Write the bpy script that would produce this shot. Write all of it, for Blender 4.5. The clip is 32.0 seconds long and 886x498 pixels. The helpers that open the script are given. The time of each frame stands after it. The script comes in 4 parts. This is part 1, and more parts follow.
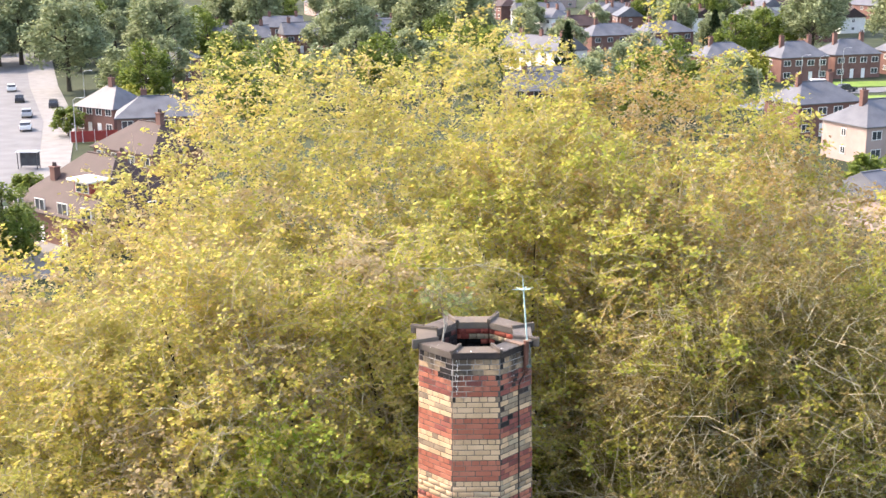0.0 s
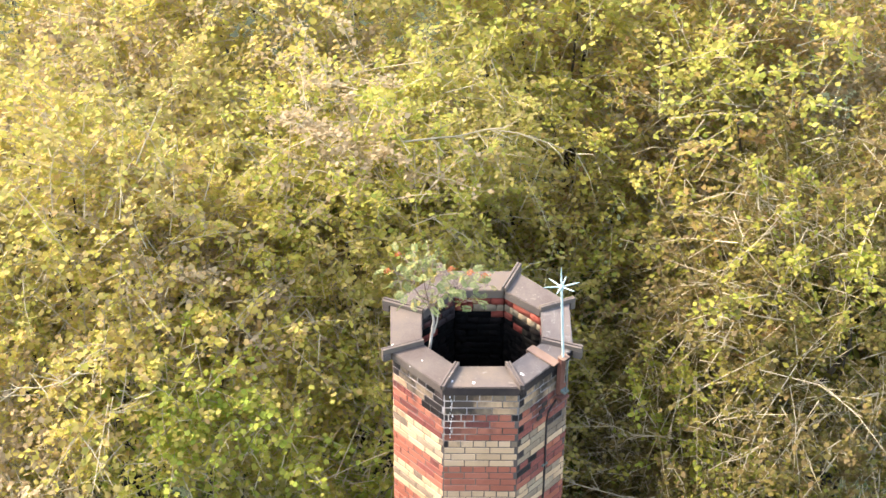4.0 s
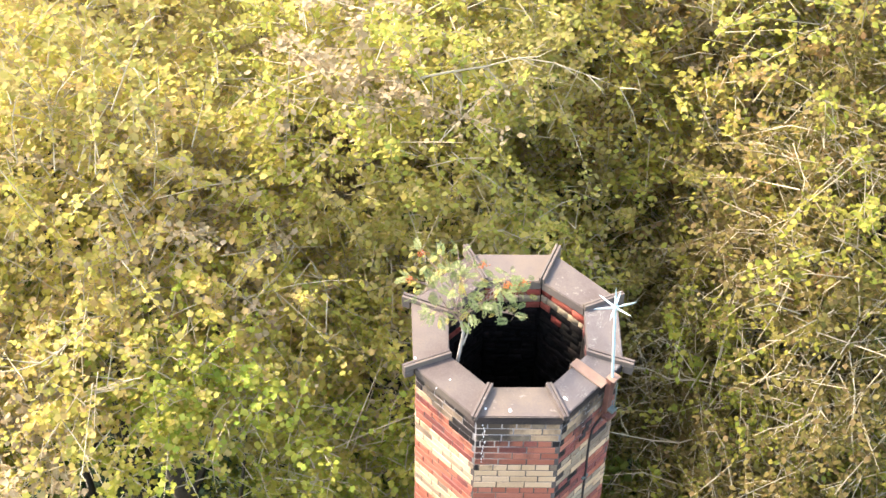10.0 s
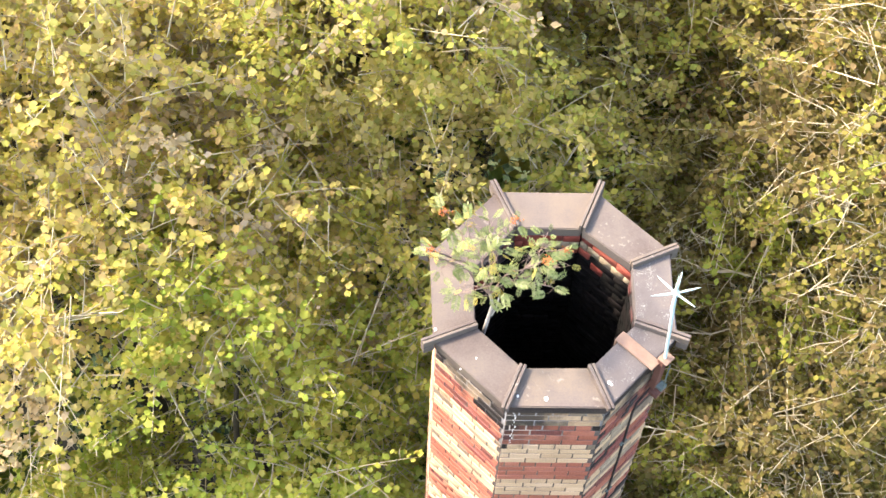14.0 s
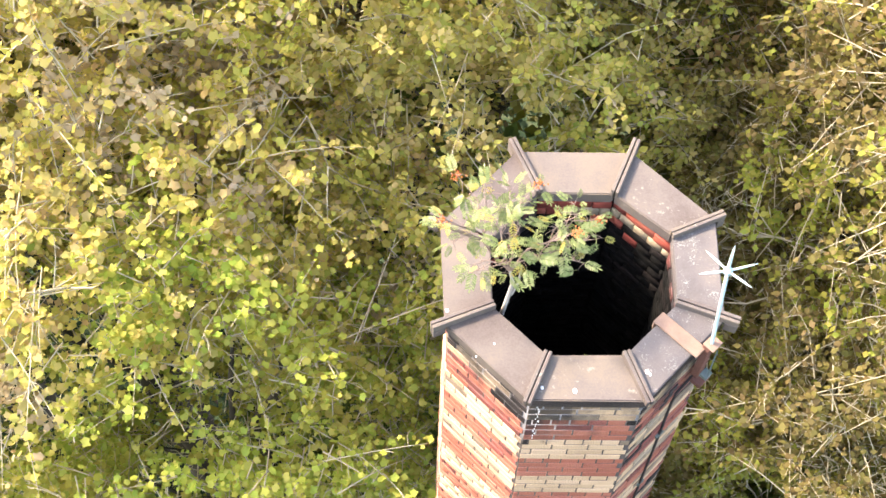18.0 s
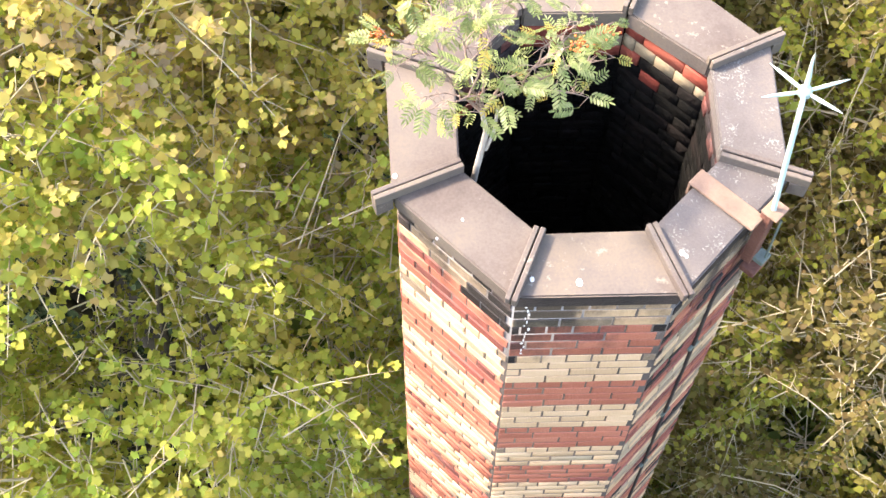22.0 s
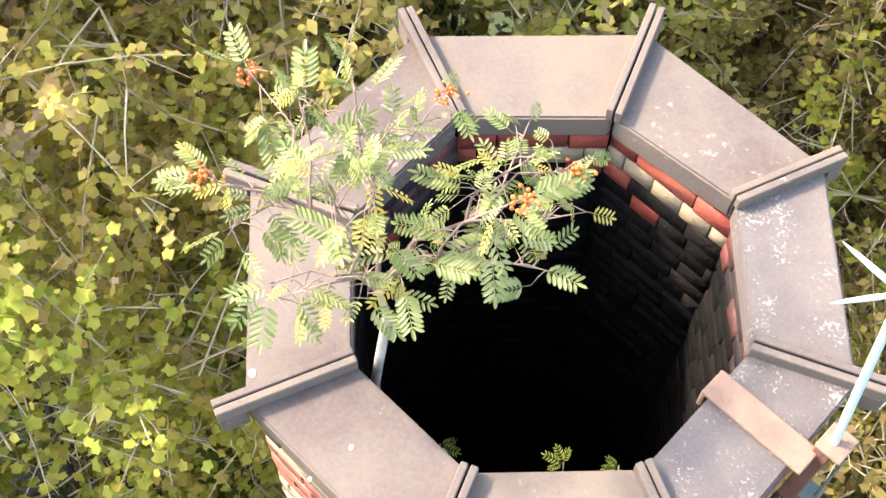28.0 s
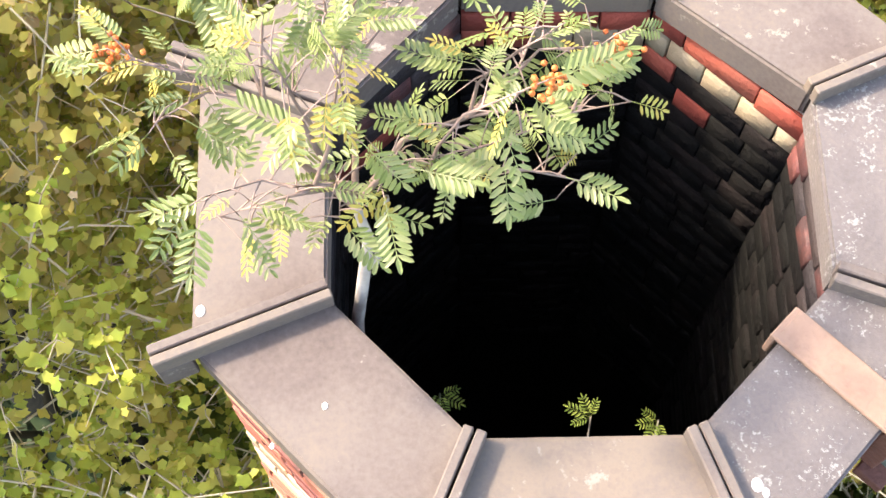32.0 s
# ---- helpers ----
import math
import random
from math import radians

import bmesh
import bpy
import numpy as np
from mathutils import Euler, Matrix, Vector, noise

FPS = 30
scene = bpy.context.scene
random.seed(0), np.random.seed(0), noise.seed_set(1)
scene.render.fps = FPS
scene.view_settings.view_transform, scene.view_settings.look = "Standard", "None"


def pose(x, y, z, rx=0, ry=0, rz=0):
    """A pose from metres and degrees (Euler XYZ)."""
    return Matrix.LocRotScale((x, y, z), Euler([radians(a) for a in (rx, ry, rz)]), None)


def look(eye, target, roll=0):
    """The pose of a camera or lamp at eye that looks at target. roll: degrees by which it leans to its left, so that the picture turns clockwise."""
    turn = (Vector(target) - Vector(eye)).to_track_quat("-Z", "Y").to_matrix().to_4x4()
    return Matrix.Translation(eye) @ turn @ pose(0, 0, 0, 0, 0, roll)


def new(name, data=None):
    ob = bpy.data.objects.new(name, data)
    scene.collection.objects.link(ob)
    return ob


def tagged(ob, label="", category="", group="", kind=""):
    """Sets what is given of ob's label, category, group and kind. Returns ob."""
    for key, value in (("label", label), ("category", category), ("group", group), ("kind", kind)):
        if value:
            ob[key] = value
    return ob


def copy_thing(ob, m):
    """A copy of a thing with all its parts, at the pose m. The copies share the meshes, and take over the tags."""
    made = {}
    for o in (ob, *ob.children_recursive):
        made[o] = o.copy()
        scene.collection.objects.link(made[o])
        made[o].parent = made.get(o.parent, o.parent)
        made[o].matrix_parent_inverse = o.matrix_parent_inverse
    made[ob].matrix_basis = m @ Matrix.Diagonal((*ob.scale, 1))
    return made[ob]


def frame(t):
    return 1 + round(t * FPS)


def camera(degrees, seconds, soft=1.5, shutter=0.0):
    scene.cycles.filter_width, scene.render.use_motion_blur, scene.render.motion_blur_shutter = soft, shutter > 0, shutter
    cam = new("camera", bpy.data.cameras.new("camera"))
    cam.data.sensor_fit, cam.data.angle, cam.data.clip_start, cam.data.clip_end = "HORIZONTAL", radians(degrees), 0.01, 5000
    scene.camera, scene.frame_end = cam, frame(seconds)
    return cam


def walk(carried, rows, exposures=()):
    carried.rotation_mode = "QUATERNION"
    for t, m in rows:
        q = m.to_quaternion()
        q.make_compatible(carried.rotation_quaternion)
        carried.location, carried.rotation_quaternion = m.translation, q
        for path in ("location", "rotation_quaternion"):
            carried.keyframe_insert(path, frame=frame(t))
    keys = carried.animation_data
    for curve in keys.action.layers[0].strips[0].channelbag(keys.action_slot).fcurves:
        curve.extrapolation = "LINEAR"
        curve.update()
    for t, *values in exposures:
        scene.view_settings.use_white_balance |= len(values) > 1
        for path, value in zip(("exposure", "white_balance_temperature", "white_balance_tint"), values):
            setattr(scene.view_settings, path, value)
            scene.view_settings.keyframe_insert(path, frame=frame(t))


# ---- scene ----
cam = camera(40.0, 32.0, soft=1.5)
PATH = [
    (0, (-0.576, -15.877, 29.863), (-0.557, -13.938, 29.373), -0.4),
    (0.5, (-0.601, -15.048, 29.910), (-0.575, -13.133, 29.335), -0.2),
    (1, (-0.427, -14.115, 30.000), (-0.421, -12.221, 29.358), -0.4),
    (1.5, (-0.383, -13.018, 30.296), (-0.385, -11.156, 29.565), -0.5),
    (2, (-0.340, -11.985, 30.577), (-0.352, -10.158, 29.764), -0.5),
    (2.5, (-0.315, -11.040, 30.808), (-0.333, -9.250, 29.916), -0.4),
    (4.5, (-0.246, -7.621, 31.536), (-0.259, -6.061, 30.285), 0.0),
    (5, (-0.269, -7.343, 31.628), (-0.284, -5.845, 30.303), -0.2),
    (5.5, (-0.306, -7.345, 31.596), (-0.322, -5.880, 30.234), -0.2),
    (6, (-0.320, -7.419, 31.586), (-0.336, -5.971, 30.207), -0.2),
    (6.5, (-0.353, -7.451, 31.612), (-0.368, -6.002, 30.233), -0.1),
    (7, (-0.384, -7.441, 31.656), (-0.397, -5.993, 30.277), -0.1),
    (7.5, (-0.412, -7.344, 31.685), (-0.422, -5.897, 30.304), -0.1),
    (8, (-0.440, -7.163, 31.693), (-0.447, -5.720, 30.308), -0.1),
    (8.5, (-0.462, -6.879, 31.690), (-0.467, -5.444, 30.297), -0.1),
    (9, (-0.481, -6.560, 31.681), (-0.486, -5.133, 30.279), -0.0),
    (9.5, (-0.528, -6.240, 31.719), (-0.531, -4.823, 30.308), 0.1),
    (10, (-0.559, -5.943, 31.743), (-0.559, -4.556, 30.301), 0.4),
    (10.5, (-0.584, -5.658, 31.798), (-0.581, -4.316, 30.315), 0.4),
    (11, (-0.588, -5.416, 31.812), (-0.586, -4.109, 30.298), 0.4),
    (11.5, (-0.583, -5.144, 31.840), (-0.584, -3.880, 30.290), 0.4),
    (12, (-0.610, -4.851, 31.837), (-0.609, -3.629, 30.255), 0.6),
    (12.5, (-0.643, -4.541, 31.820), (-0.640, -3.365, 30.203), 0.7),
    (13, (-0.690, -4.291, 31.758), (-0.681, -3.157, 30.111), 1.1),
    (13.5, (-0.744, -4.077, 31.674), (-0.729, -2.985, 29.999), 1.3),
    (14, (-0.785, -3.899, 31.549), (-0.768, -2.848, 29.847), 1.5),
    (14.5, (-0.825, -3.781, 31.446), (-0.804, -2.767, 29.722), 1.6),
    (15, (-0.839, -3.676, 31.346), (-0.818, -2.697, 29.602), 1.7),
    (15.5, (-0.843, -3.602, 31.267), (-0.824, -2.634, 29.517), 1.7),
    (17.5, (-0.787, -3.374, 30.883), (-0.780, -2.389, 29.143), 0.9),
    (18, (-0.790, -3.295, 30.723), (-0.789, -2.308, 28.983), 0.6),
    (18.5, (-0.773, -3.268, 30.528), (-0.779, -2.322, 28.766), 0.4),
    (19, (-0.749, -3.230, 30.288), (-0.759, -2.326, 28.504), 0.2),
    (19.5, (-0.752, -3.132, 30.042), (-0.767, -2.231, 28.257), -0.0),
    (20, (-0.756, -3.026, 29.782), (-0.776, -2.126, 27.996), -0.2),
    (20.5, (-0.735, -2.920, 29.534), (-0.759, -2.022, 27.748), -0.3),
    (21, (-0.721, -2.809, 29.257), (-0.746, -1.911, 27.470), -0.4),
    (21.5, (-0.631, -2.722, 29.005), (-0.641, -1.826, 27.217), -0.6),
    (22, (-0.594, -2.650, 28.783), (-0.587, -1.751, 26.997), -0.7),
    (22.5, (-0.608, -2.595, 28.578), (-0.589, -1.693, 26.793), -0.9),
    (23, (-0.627, -2.533, 28.402), (-0.607, -1.623, 26.621), -1.0),
    (23.5, (-0.593, -2.461, 28.257), (-0.572, -1.526, 26.489), -0.9),
    (24, (-0.571, -2.363, 28.131), (-0.550, -1.407, 26.374), -0.9),
    (24.5, (-0.551, -2.252, 28.022), (-0.531, -1.288, 26.270), -0.9),
    (25, (-0.493, -2.093, 27.952), (-0.474, -1.129, 26.200), -0.6),
    (25.5, (-0.435, -1.956, 27.887), (-0.420, -0.988, 26.137), -0.5),
    (27.5, (-0.288, -1.444, 27.544), (-0.282, -0.518, 25.771), -0.0),
    (28, (-0.275, -1.407, 27.559), (-0.271, -0.481, 25.786), -0.1),
    (28.5, (-0.241, -1.347, 27.496), (-0.234, -0.421, 25.723), 0.1),
    (29, (-0.223, -1.281, 27.369), (-0.218, -0.358, 25.595), -0.0),
    (29.5, (-0.208, -1.224, 27.244), (-0.201, -0.323, 25.459), 0.2),
    (30, (-0.157, -1.158, 27.149), (-0.152, -0.278, 25.353), 0.0),
    (30.5, (-0.157, -1.099, 27.052), (-0.153, -0.234, 25.249), -0.1),
    (31, (-0.180, -1.056, 26.969), (-0.182, -0.210, 25.157), -0.4),
    (31.5, (-0.213, -1.081, 26.955), (-0.221, -0.268, 25.128), -0.8),
    (32, (-0.251, -1.115, 26.951), (-0.264, -0.314, 25.118), -1.2),
]

EXPOSURES = [(t, e, 7200, 18.5) for t, e in ((0, 2.07), (2, 2.17), (6, 2.45), (10, 2.53), (14, 2.57), (18, 2.71), (21, 2.76), (24, 2.78), (26.5, 2.78), (28, 2.72), (29.5, 2.70), (32, 2.66))]
walk(cam, [(t, look(eye, target, roll)) for t, eye, target, roll in PATH], EXPOSURES)

# ---- light: low autumn sun from behind on the left, hazy bright sky ----
SUN_DIR = Vector((-0.92, 0.38, 0.95)).normalized()
world = bpy.data.worlds.new("world")
scene.world = world
world.use_nodes = True
wn = world.node_tree
sky = wn.nodes.new("ShaderNodeTexSky")
sky.sky_type = "NISHITA"
sky.sun_disc = False
sky.sun_elevation = math.asin(SUN_DIR.z)
sky.sun_rotation = math.atan2(SUN_DIR.x, SUN_DIR.y)
sky.air_density, sky.dust_density, sky.ozone_density = 1.2, 2.5, 1.0
wn.nodes["Background"].inputs["Strength"].default_value = 0.15
wn.links.new(sky.outputs[0], wn.nodes["Background"].inputs["Color"])
sun = new("sun", bpy.data.lights.new("sun", "SUN"))
sun.data.energy, sun.data.angle, sun.data.color = 1.65, radians(4.0), (1.0, 0.93, 0.80)
sun.matrix_world = look((0, 0, 0), -SUN_DIR)

Z0 = 24.0          # height of the first buff band under the red one at the chimney's head
COURSE = 0.075


# ---- materials ----
def material(name, colours, scale=3.0, rough=0.8, bump=0.3, fine=60.0, metal=0.0, island=0.0, spots=None, translucent=0.0, spec=0.3, sooty=None):
    """Colour ramp over two noises, with optional change from piece to piece, bump and spots."""
    m = bpy.data.materials.new(name)
    m.use_nodes = True
    nt = m.node_tree
    b = nt.nodes["Principled BSDF"]
    b.inputs["Roughness"].default_value = rough
    b.inputs["Metallic"].default_value = metal
    b.inputs["Specular IOR Level"].default_value = spec
    geo = nt.nodes.new("ShaderNodeNewGeometry")
    n1 = nt.nodes.new("ShaderNodeTexNoise")
    n1.inputs["Scale"].default_value, n1.inputs["Detail"].default_value = scale, 5
    n2 = nt.nodes.new("ShaderNodeTexNoise")
    n2.inputs["Scale"].default_value, n2.inputs["Detail"].default_value = fine, 3
    for n in (n1, n2):
        nt.links.new(geo.outputs["Position"], n.inputs["Vector"])
    mix = nt.nodes.new("ShaderNodeMath")
    mix.operation = "MULTIPLY_ADD"
    nt.links.new(n2.outputs["Fac"], mix.inputs[0])
    mix.inputs[1].default_value = 0.35
    nt.links.new(n1.outputs["Fac"], mix.inputs[2])
    last = mix.outputs[0]
    if island:
        info = nt.nodes.new("ShaderNodeObjectInfo")
        both = nt.nodes.new("ShaderNodeMath")
        nt.links.new(info.outputs["Random"], both.inputs[0])
        nt.links.new(geo.outputs["Random Per Island"], both.inputs[1])
        fract = nt.nodes.new("ShaderNodeMath")
        fract.operation = "FRACT"
        nt.links.new(both.outputs[0], fract.inputs[0])
        rnd = fract.outputs[0]
        add = nt.nodes.new("ShaderNodeMath")
        add.operation = "MULTIPLY_ADD"
        nt.links.new(rnd, add.inputs[0])
        add.inputs[1].default_value = abs(island)
        nt.links.new(last, add.inputs[2])
        last = add.outputs[0]
    span = 1.35 + abs(island)
    fit = nt.nodes.new("ShaderNodeMapRange")
    fit.inputs["From Min"].default_value = 0.30 * 1.35
    fit.inputs["From Max"].default_value = span - 0.30 * 1.35
    nt.links.new(last, fit.inputs["Value"])
    ramp = nt.nodes.new("ShaderNodeValToRGB")
    els = ramp.color_ramp.elements
    for k, c in enumerate(colours):
        at = k / max(1, len(colours) - 1)
        e = els[k] if k < 2 else els.new(at)
        e.position, e.color = at, (*c, 1)
    nt.links.new(fit.outputs[0], ramp.inputs["Fac"])
    colour = ramp.outputs["Color"]
    if spots:
        rgb, size, amount = spots
        n3 = nt.nodes.new("ShaderNodeTexNoise")
        n3.inputs["Scale"].default_value, n3.inputs["Detail"].default_value = size, 6
        n3.inputs["Roughness"].default_value = 0.7
        nt.links.new(geo.outputs["Position"], n3.inputs["Vector"])
        lim = nt.nodes.new("ShaderNodeMapRange")
        lim.inputs["From Min"].default_value = 1 - amount
        lim.inputs["From Max"].default_value = 1 - amount + 0.07
        n5 = nt.nodes.new("ShaderNodeTexNoise")
        n5.inputs["Scale"].default_value, n5.inputs["Detail"].default_value = size * 0.12, 2
        nt.links.new(geo.outputs["Position"], n5.inputs["Vector"])
        gather = nt.nodes.new("ShaderNodeMath")
        gather.operation = "MULTIPLY_ADD"
        nt.links.new(n5.outputs["Fac"], gather.inputs[0])
        gather.inputs[1].default_value = 0.55
        nt.links.new(n3.outputs["Fac"], gather.inputs[2])
        level = nt.nodes.new("ShaderNodeMath")
        level.operation = "SUBTRACT"
        nt.links.new(gather.outputs[0], level.inputs[0])
        level.inputs[1].default_value = 0.275
        nt.links.new(level.outputs[0], lim.inputs["Value"])
        mx = nt.nodes.new("ShaderNodeMix")
        mx.data_type = "RGBA"
        nt.links.new(lim.outputs[0], mx.inputs["Factor"])
        nt.links.new(colour, mx.inputs[6])
        mx.inputs[7].default_value = (*rgb, 1)
        colour = mx.outputs[2]
    if sooty:
        sep = nt.nodes.new("ShaderNodeSeparateXYZ")
        nt.links.new(geo.outputs["Position"], sep.inputs[0])
        up = nt.nodes.new("ShaderNodeMapRange")
        up.inputs["From Min"].default_value, up.inputs["From Max"].default_value = Z0 - 0.45, Z0 + 0.50
        up.inputs["To Min"].default_value, up.inputs["To Max"].default_value = -0.30, 0.12
        nt.links.new(sep.outputs["Z"], up.inputs["Value"])
        n4 = nt.nodes.new("ShaderNodeTexNoise")
        n4.inputs["Scale"].default_value, n4.inputs["Detail"].default_value = 3.2, 6
        n4.inputs["Roughness"].default_value = 0.65
        flat = nt.nodes.new("ShaderNodeVectorMath")
        flat.operation = "MULTIPLY"
        flat.inputs[1].default_value = (1, 1, 0.45)
        nt.links.new(geo.outputs["Position"], flat.inputs[0])
        nt.links.new(flat.outputs[0], n4.inputs["Vector"])
        tot = nt.nodes.new("ShaderNodeMath")
        nt.links.new(up.outputs[0], tot.inputs[0])
        nt.links.new(n4.outputs["Fac"], tot.inputs[1])
        lim2 = nt.nodes.new("ShaderNodeMapRange")
        lim2.inputs["From Min"].default_value, lim2.inputs["From Max"].default_value = 0.46, 0.66
        lim2.inputs["To Max"].default_value = 0.9
        nt.links.new(tot.outputs[0], lim2.inputs["Value"])
        mx2 = nt.nodes.new("ShaderNodeMix")
        mx2.data_type = "RGBA"
        nt.links.new(lim2.outputs[0], mx2.inputs["Factor"])
        nt.links.new(colour, mx2.inputs[6])
        mx2.inputs[7].default_value = (*sooty, 1)
        colour = mx2.outputs[2]
    nt.links.new(colour, b.inputs["Base Color"])
    if bump:
        bp = nt.nodes.new("ShaderNodeBump")
        bp.inputs["Strength"].default_value, bp.inputs["Distance"].default_value = bump, 0.01
        nt.links.new(n2.outputs["Fac"], bp.inputs["Height"])
        nt.links.new(bp.outputs[0], b.inputs["Normal"])
    if translucent:
        tr = nt.nodes.new("ShaderNodeBsdfTranslucent")
        nt.links.new(colour, tr.inputs["Color"])
        ms = nt.nodes.new("ShaderNodeMixShader")
        ms.inputs[0].default_value = translucent
        nt.links.new(b.outputs[0], ms.inputs[1])
        nt.links.new(tr.outputs[0], ms.inputs[2])
        nt.links.new(ms.outputs[0], nt.nodes["Material Output"].inputs["Surface"])
    return m


M = {}
M["red"] = material("red_brick", [(0.26, 0.08, 0.05), (0.39, 0.13, 0.083), (0.46, 0.185, 0.122)], 4, 0.75, 0.5, 90, island=0.5, sooty=(0.028, 0.024, 0.024))
M["buff"] = material("buff_brick", [(0.408, 0.262, 0.155), (0.584, 0.396, 0.24), (0.683, 0.475, 0.315)], 4, 0.75, 0.5, 90, island=0.5, sooty=(0.028, 0.024, 0.024))
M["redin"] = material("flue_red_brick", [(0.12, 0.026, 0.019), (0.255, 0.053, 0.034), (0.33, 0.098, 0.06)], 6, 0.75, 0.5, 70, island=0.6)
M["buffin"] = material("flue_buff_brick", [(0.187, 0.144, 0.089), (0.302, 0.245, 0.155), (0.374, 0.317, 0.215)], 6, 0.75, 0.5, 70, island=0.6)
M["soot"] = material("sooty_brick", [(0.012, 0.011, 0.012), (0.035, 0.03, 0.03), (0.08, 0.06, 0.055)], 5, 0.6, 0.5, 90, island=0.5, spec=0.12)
M["redstain"] = material("stained_red_brick", [(0.098, 0.042, 0.039), (0.238, 0.07, 0.058), (0.364, 0.126, 0.091)], 5, 0.6, 0.5, 90, island=0.5, sooty=(0.028, 0.024, 0.024))
M["buffstain"] = material("stained_buff_brick", [(0.138, 0.099, 0.074), (0.31, 0.231, 0.158), (0.483, 0.385, 0.263)], 5, 0.65, 0.5, 90, island=0.5, sooty=(0.028, 0.024, 0.024))
M["mortar"] = material("mortar", [(0.05, 0.042, 0.036), (0.125, 0.1, 0.082)], 6, 0.95, 0.5, 120, sooty=(0.36, 0.34, 0.32))
# Soot colour pushed below plain soot, so the flue's shade is part of it.
M["lining"] = material("shaded_sooty_lining", [(0.002, 0.002, 0.002), (0.006, 0.006, 0.005), (0.018, 0.013, 0.012)], 6, 0.85, 0.9, 50, island=0.5, spec=0.15)
M["stone"] = material("coping_stone", [(0.06, 0.047, 0.041), (0.093, 0.074, 0.065), (0.123, 0.103, 0.088), (0.154, 0.124, 0.094), (0.115, 0.094, 0.08)], 3.4, 0.75, 0.15, 90, island=0.25, spots=((0.20, 0.18, 0.15), 30, 0.34))
M["stonelichen"] = material("lichened_coping_stone", [(0.065, 0.056, 0.054), (0.111, 0.098, 0.091), (0.176, 0.145, 0.117)], 4, 0.7, 0.3, 110, island=0.3, spots=((0.21, 0.205, 0.19), 95, 0.40))
M["leaf"] = material("yellow_autumn_leaf", [(0.37, 0.414, 0.098), (0.49, 0.494, 0.111), (0.568, 0.506, 0.126), (0.619, 0.517, 0.172), (0.539, 0.389, 0.185), (0.587, 0.476, 0.293)], 0.45, 0.45, 0, 3, island=0.80, translucent=0.55, spec=0.12)
M["leafolive"] = material("olive_autumn_leaf", [(0.273, 0.266, 0.074), (0.359, 0.317, 0.088), (0.414, 0.322, 0.1), (0.447, 0.32, 0.126), (0.398, 0.253, 0.12), (0.448, 0.321, 0.197)], 0.45, 0.45, 0, 3, island=0.80, translucent=0.58, spec=0.12)
M["leafmid"] = material("green_yellow_leaf", [(0.254, 0.327, 0.068), (0.381, 0.427, 0.089), (0.462, 0.44, 0.097), (0.537, 0.466, 0.128), (0.467, 0.343, 0.131)], 0.6, 0.45, 0, 3, island=0.80, translucent=0.50, spec=0.12)
M["leafbright"] = material("pale_yellow_green_leaf", [(0.331, 0.379, 0.108), (0.421, 0.431, 0.119), (0.468, 0.419, 0.131), (0.509, 0.431, 0.177), (0.45, 0.353, 0.195)], 0.7, 0.45, 0, 3, island=0.80, translucent=0.60, spec=0.12)
M["leafnear"] = material("dull_green_yellow_leaf", [(0.267, 0.405, 0.068), (0.339, 0.436, 0.074), (0.416, 0.455, 0.080), (0.465, 0.466, 0.103), (0.432, 0.366, 0.110)], 0.6, 0.5, 0, 3, island=0.8, translucent=0.5, spec=0.12)
M["leaftan"] = material("olive_tan_leaf", [(0.13, 0.143, 0.036), (0.169, 0.167, 0.041), (0.216, 0.188, 0.053), (0.249, 0.199, 0.071), (0.201, 0.143, 0.062), (0.247, 0.2, 0.11)], 0.5, 0.5, 0, 3, island=0.8, translucent=0.45, spec=0.12)
M["leafdull"] = material("dull_green_leaf", [(0.232, 0.314, 0.056), (0.307, 0.356, 0.063), (0.372, 0.364, 0.067), (0.410, 0.368, 0.086), (0.382, 0.292, 0.094)], 0.6, 0.5, 0, 3, island=0.8, translucent=0.5, spec=0.12)
M["leafgreen"] = material("green_leaf", [(0.065, 0.102, 0.021), (0.145, 0.198, 0.041), (0.263, 0.300, 0.066)], 0.4, 0.5, 0, 3, island=0.8, translucent=0.35, spec=0.1)
M["leafdry"] = material("dry_tan_leaf", [(0.334, 0.253, 0.121), (0.44, 0.343, 0.19), (0.482, 0.397, 0.261), (0.445, 0.383, 0.137)], 0.6, 0.55, 0, 3, island=0.8, translucent=0.45, spec=0.12)
# Leaf colour paled and greyed to carry the haze of distance.
M["leaffar"] = material("hazed_far_leaf", [(0.117, 0.149, 0.088), (0.25, 0.297, 0.158), (0.406, 0.425, 0.228)], 0.2, 0.7, 0, 2, island=0.60, translucent=0.3)
# Conifer green, darkened so it also stands in for shade under the crowns.
M["leafdark"] = material("conifer_and_shade_leaf", [(0.01, 0.021, 0.01), (0.025, 0.042, 0.017), (0.042, 0.063, 0.028)], 0.4, 0.7, 0, 3, island=0.6, translucent=0.2, spec=0.1)
M["leafyellow"] = material("yellow_leaf", [(0.14, 0.17, 0.02), (0.28, 0.29, 0.04), (0.40, 0.38, 0.06)], 0.4, 0.6, 0, 3, island=0.8, translucent=0.3)
M["twig"] = material("pale_twig", [(0.3, 0.263, 0.163), (0.55, 0.488, 0.338)], 6, 0.8, 0.2, 40, island=0.5)
M["bark"] = material("bark", [(0.035, 0.03, 0.022), (0.09, 0.075, 0.055)], 4, 0.9, 0.6, 30)
M["rowanleaf"] = material("rowan_leaf", [(0.105, 0.155, 0.041), (0.211, 0.263, 0.083), (0.356, 0.364, 0.163)], 2.5, 0.4, 0, 20, island=0.9, translucent=0.35, spec=0.5)
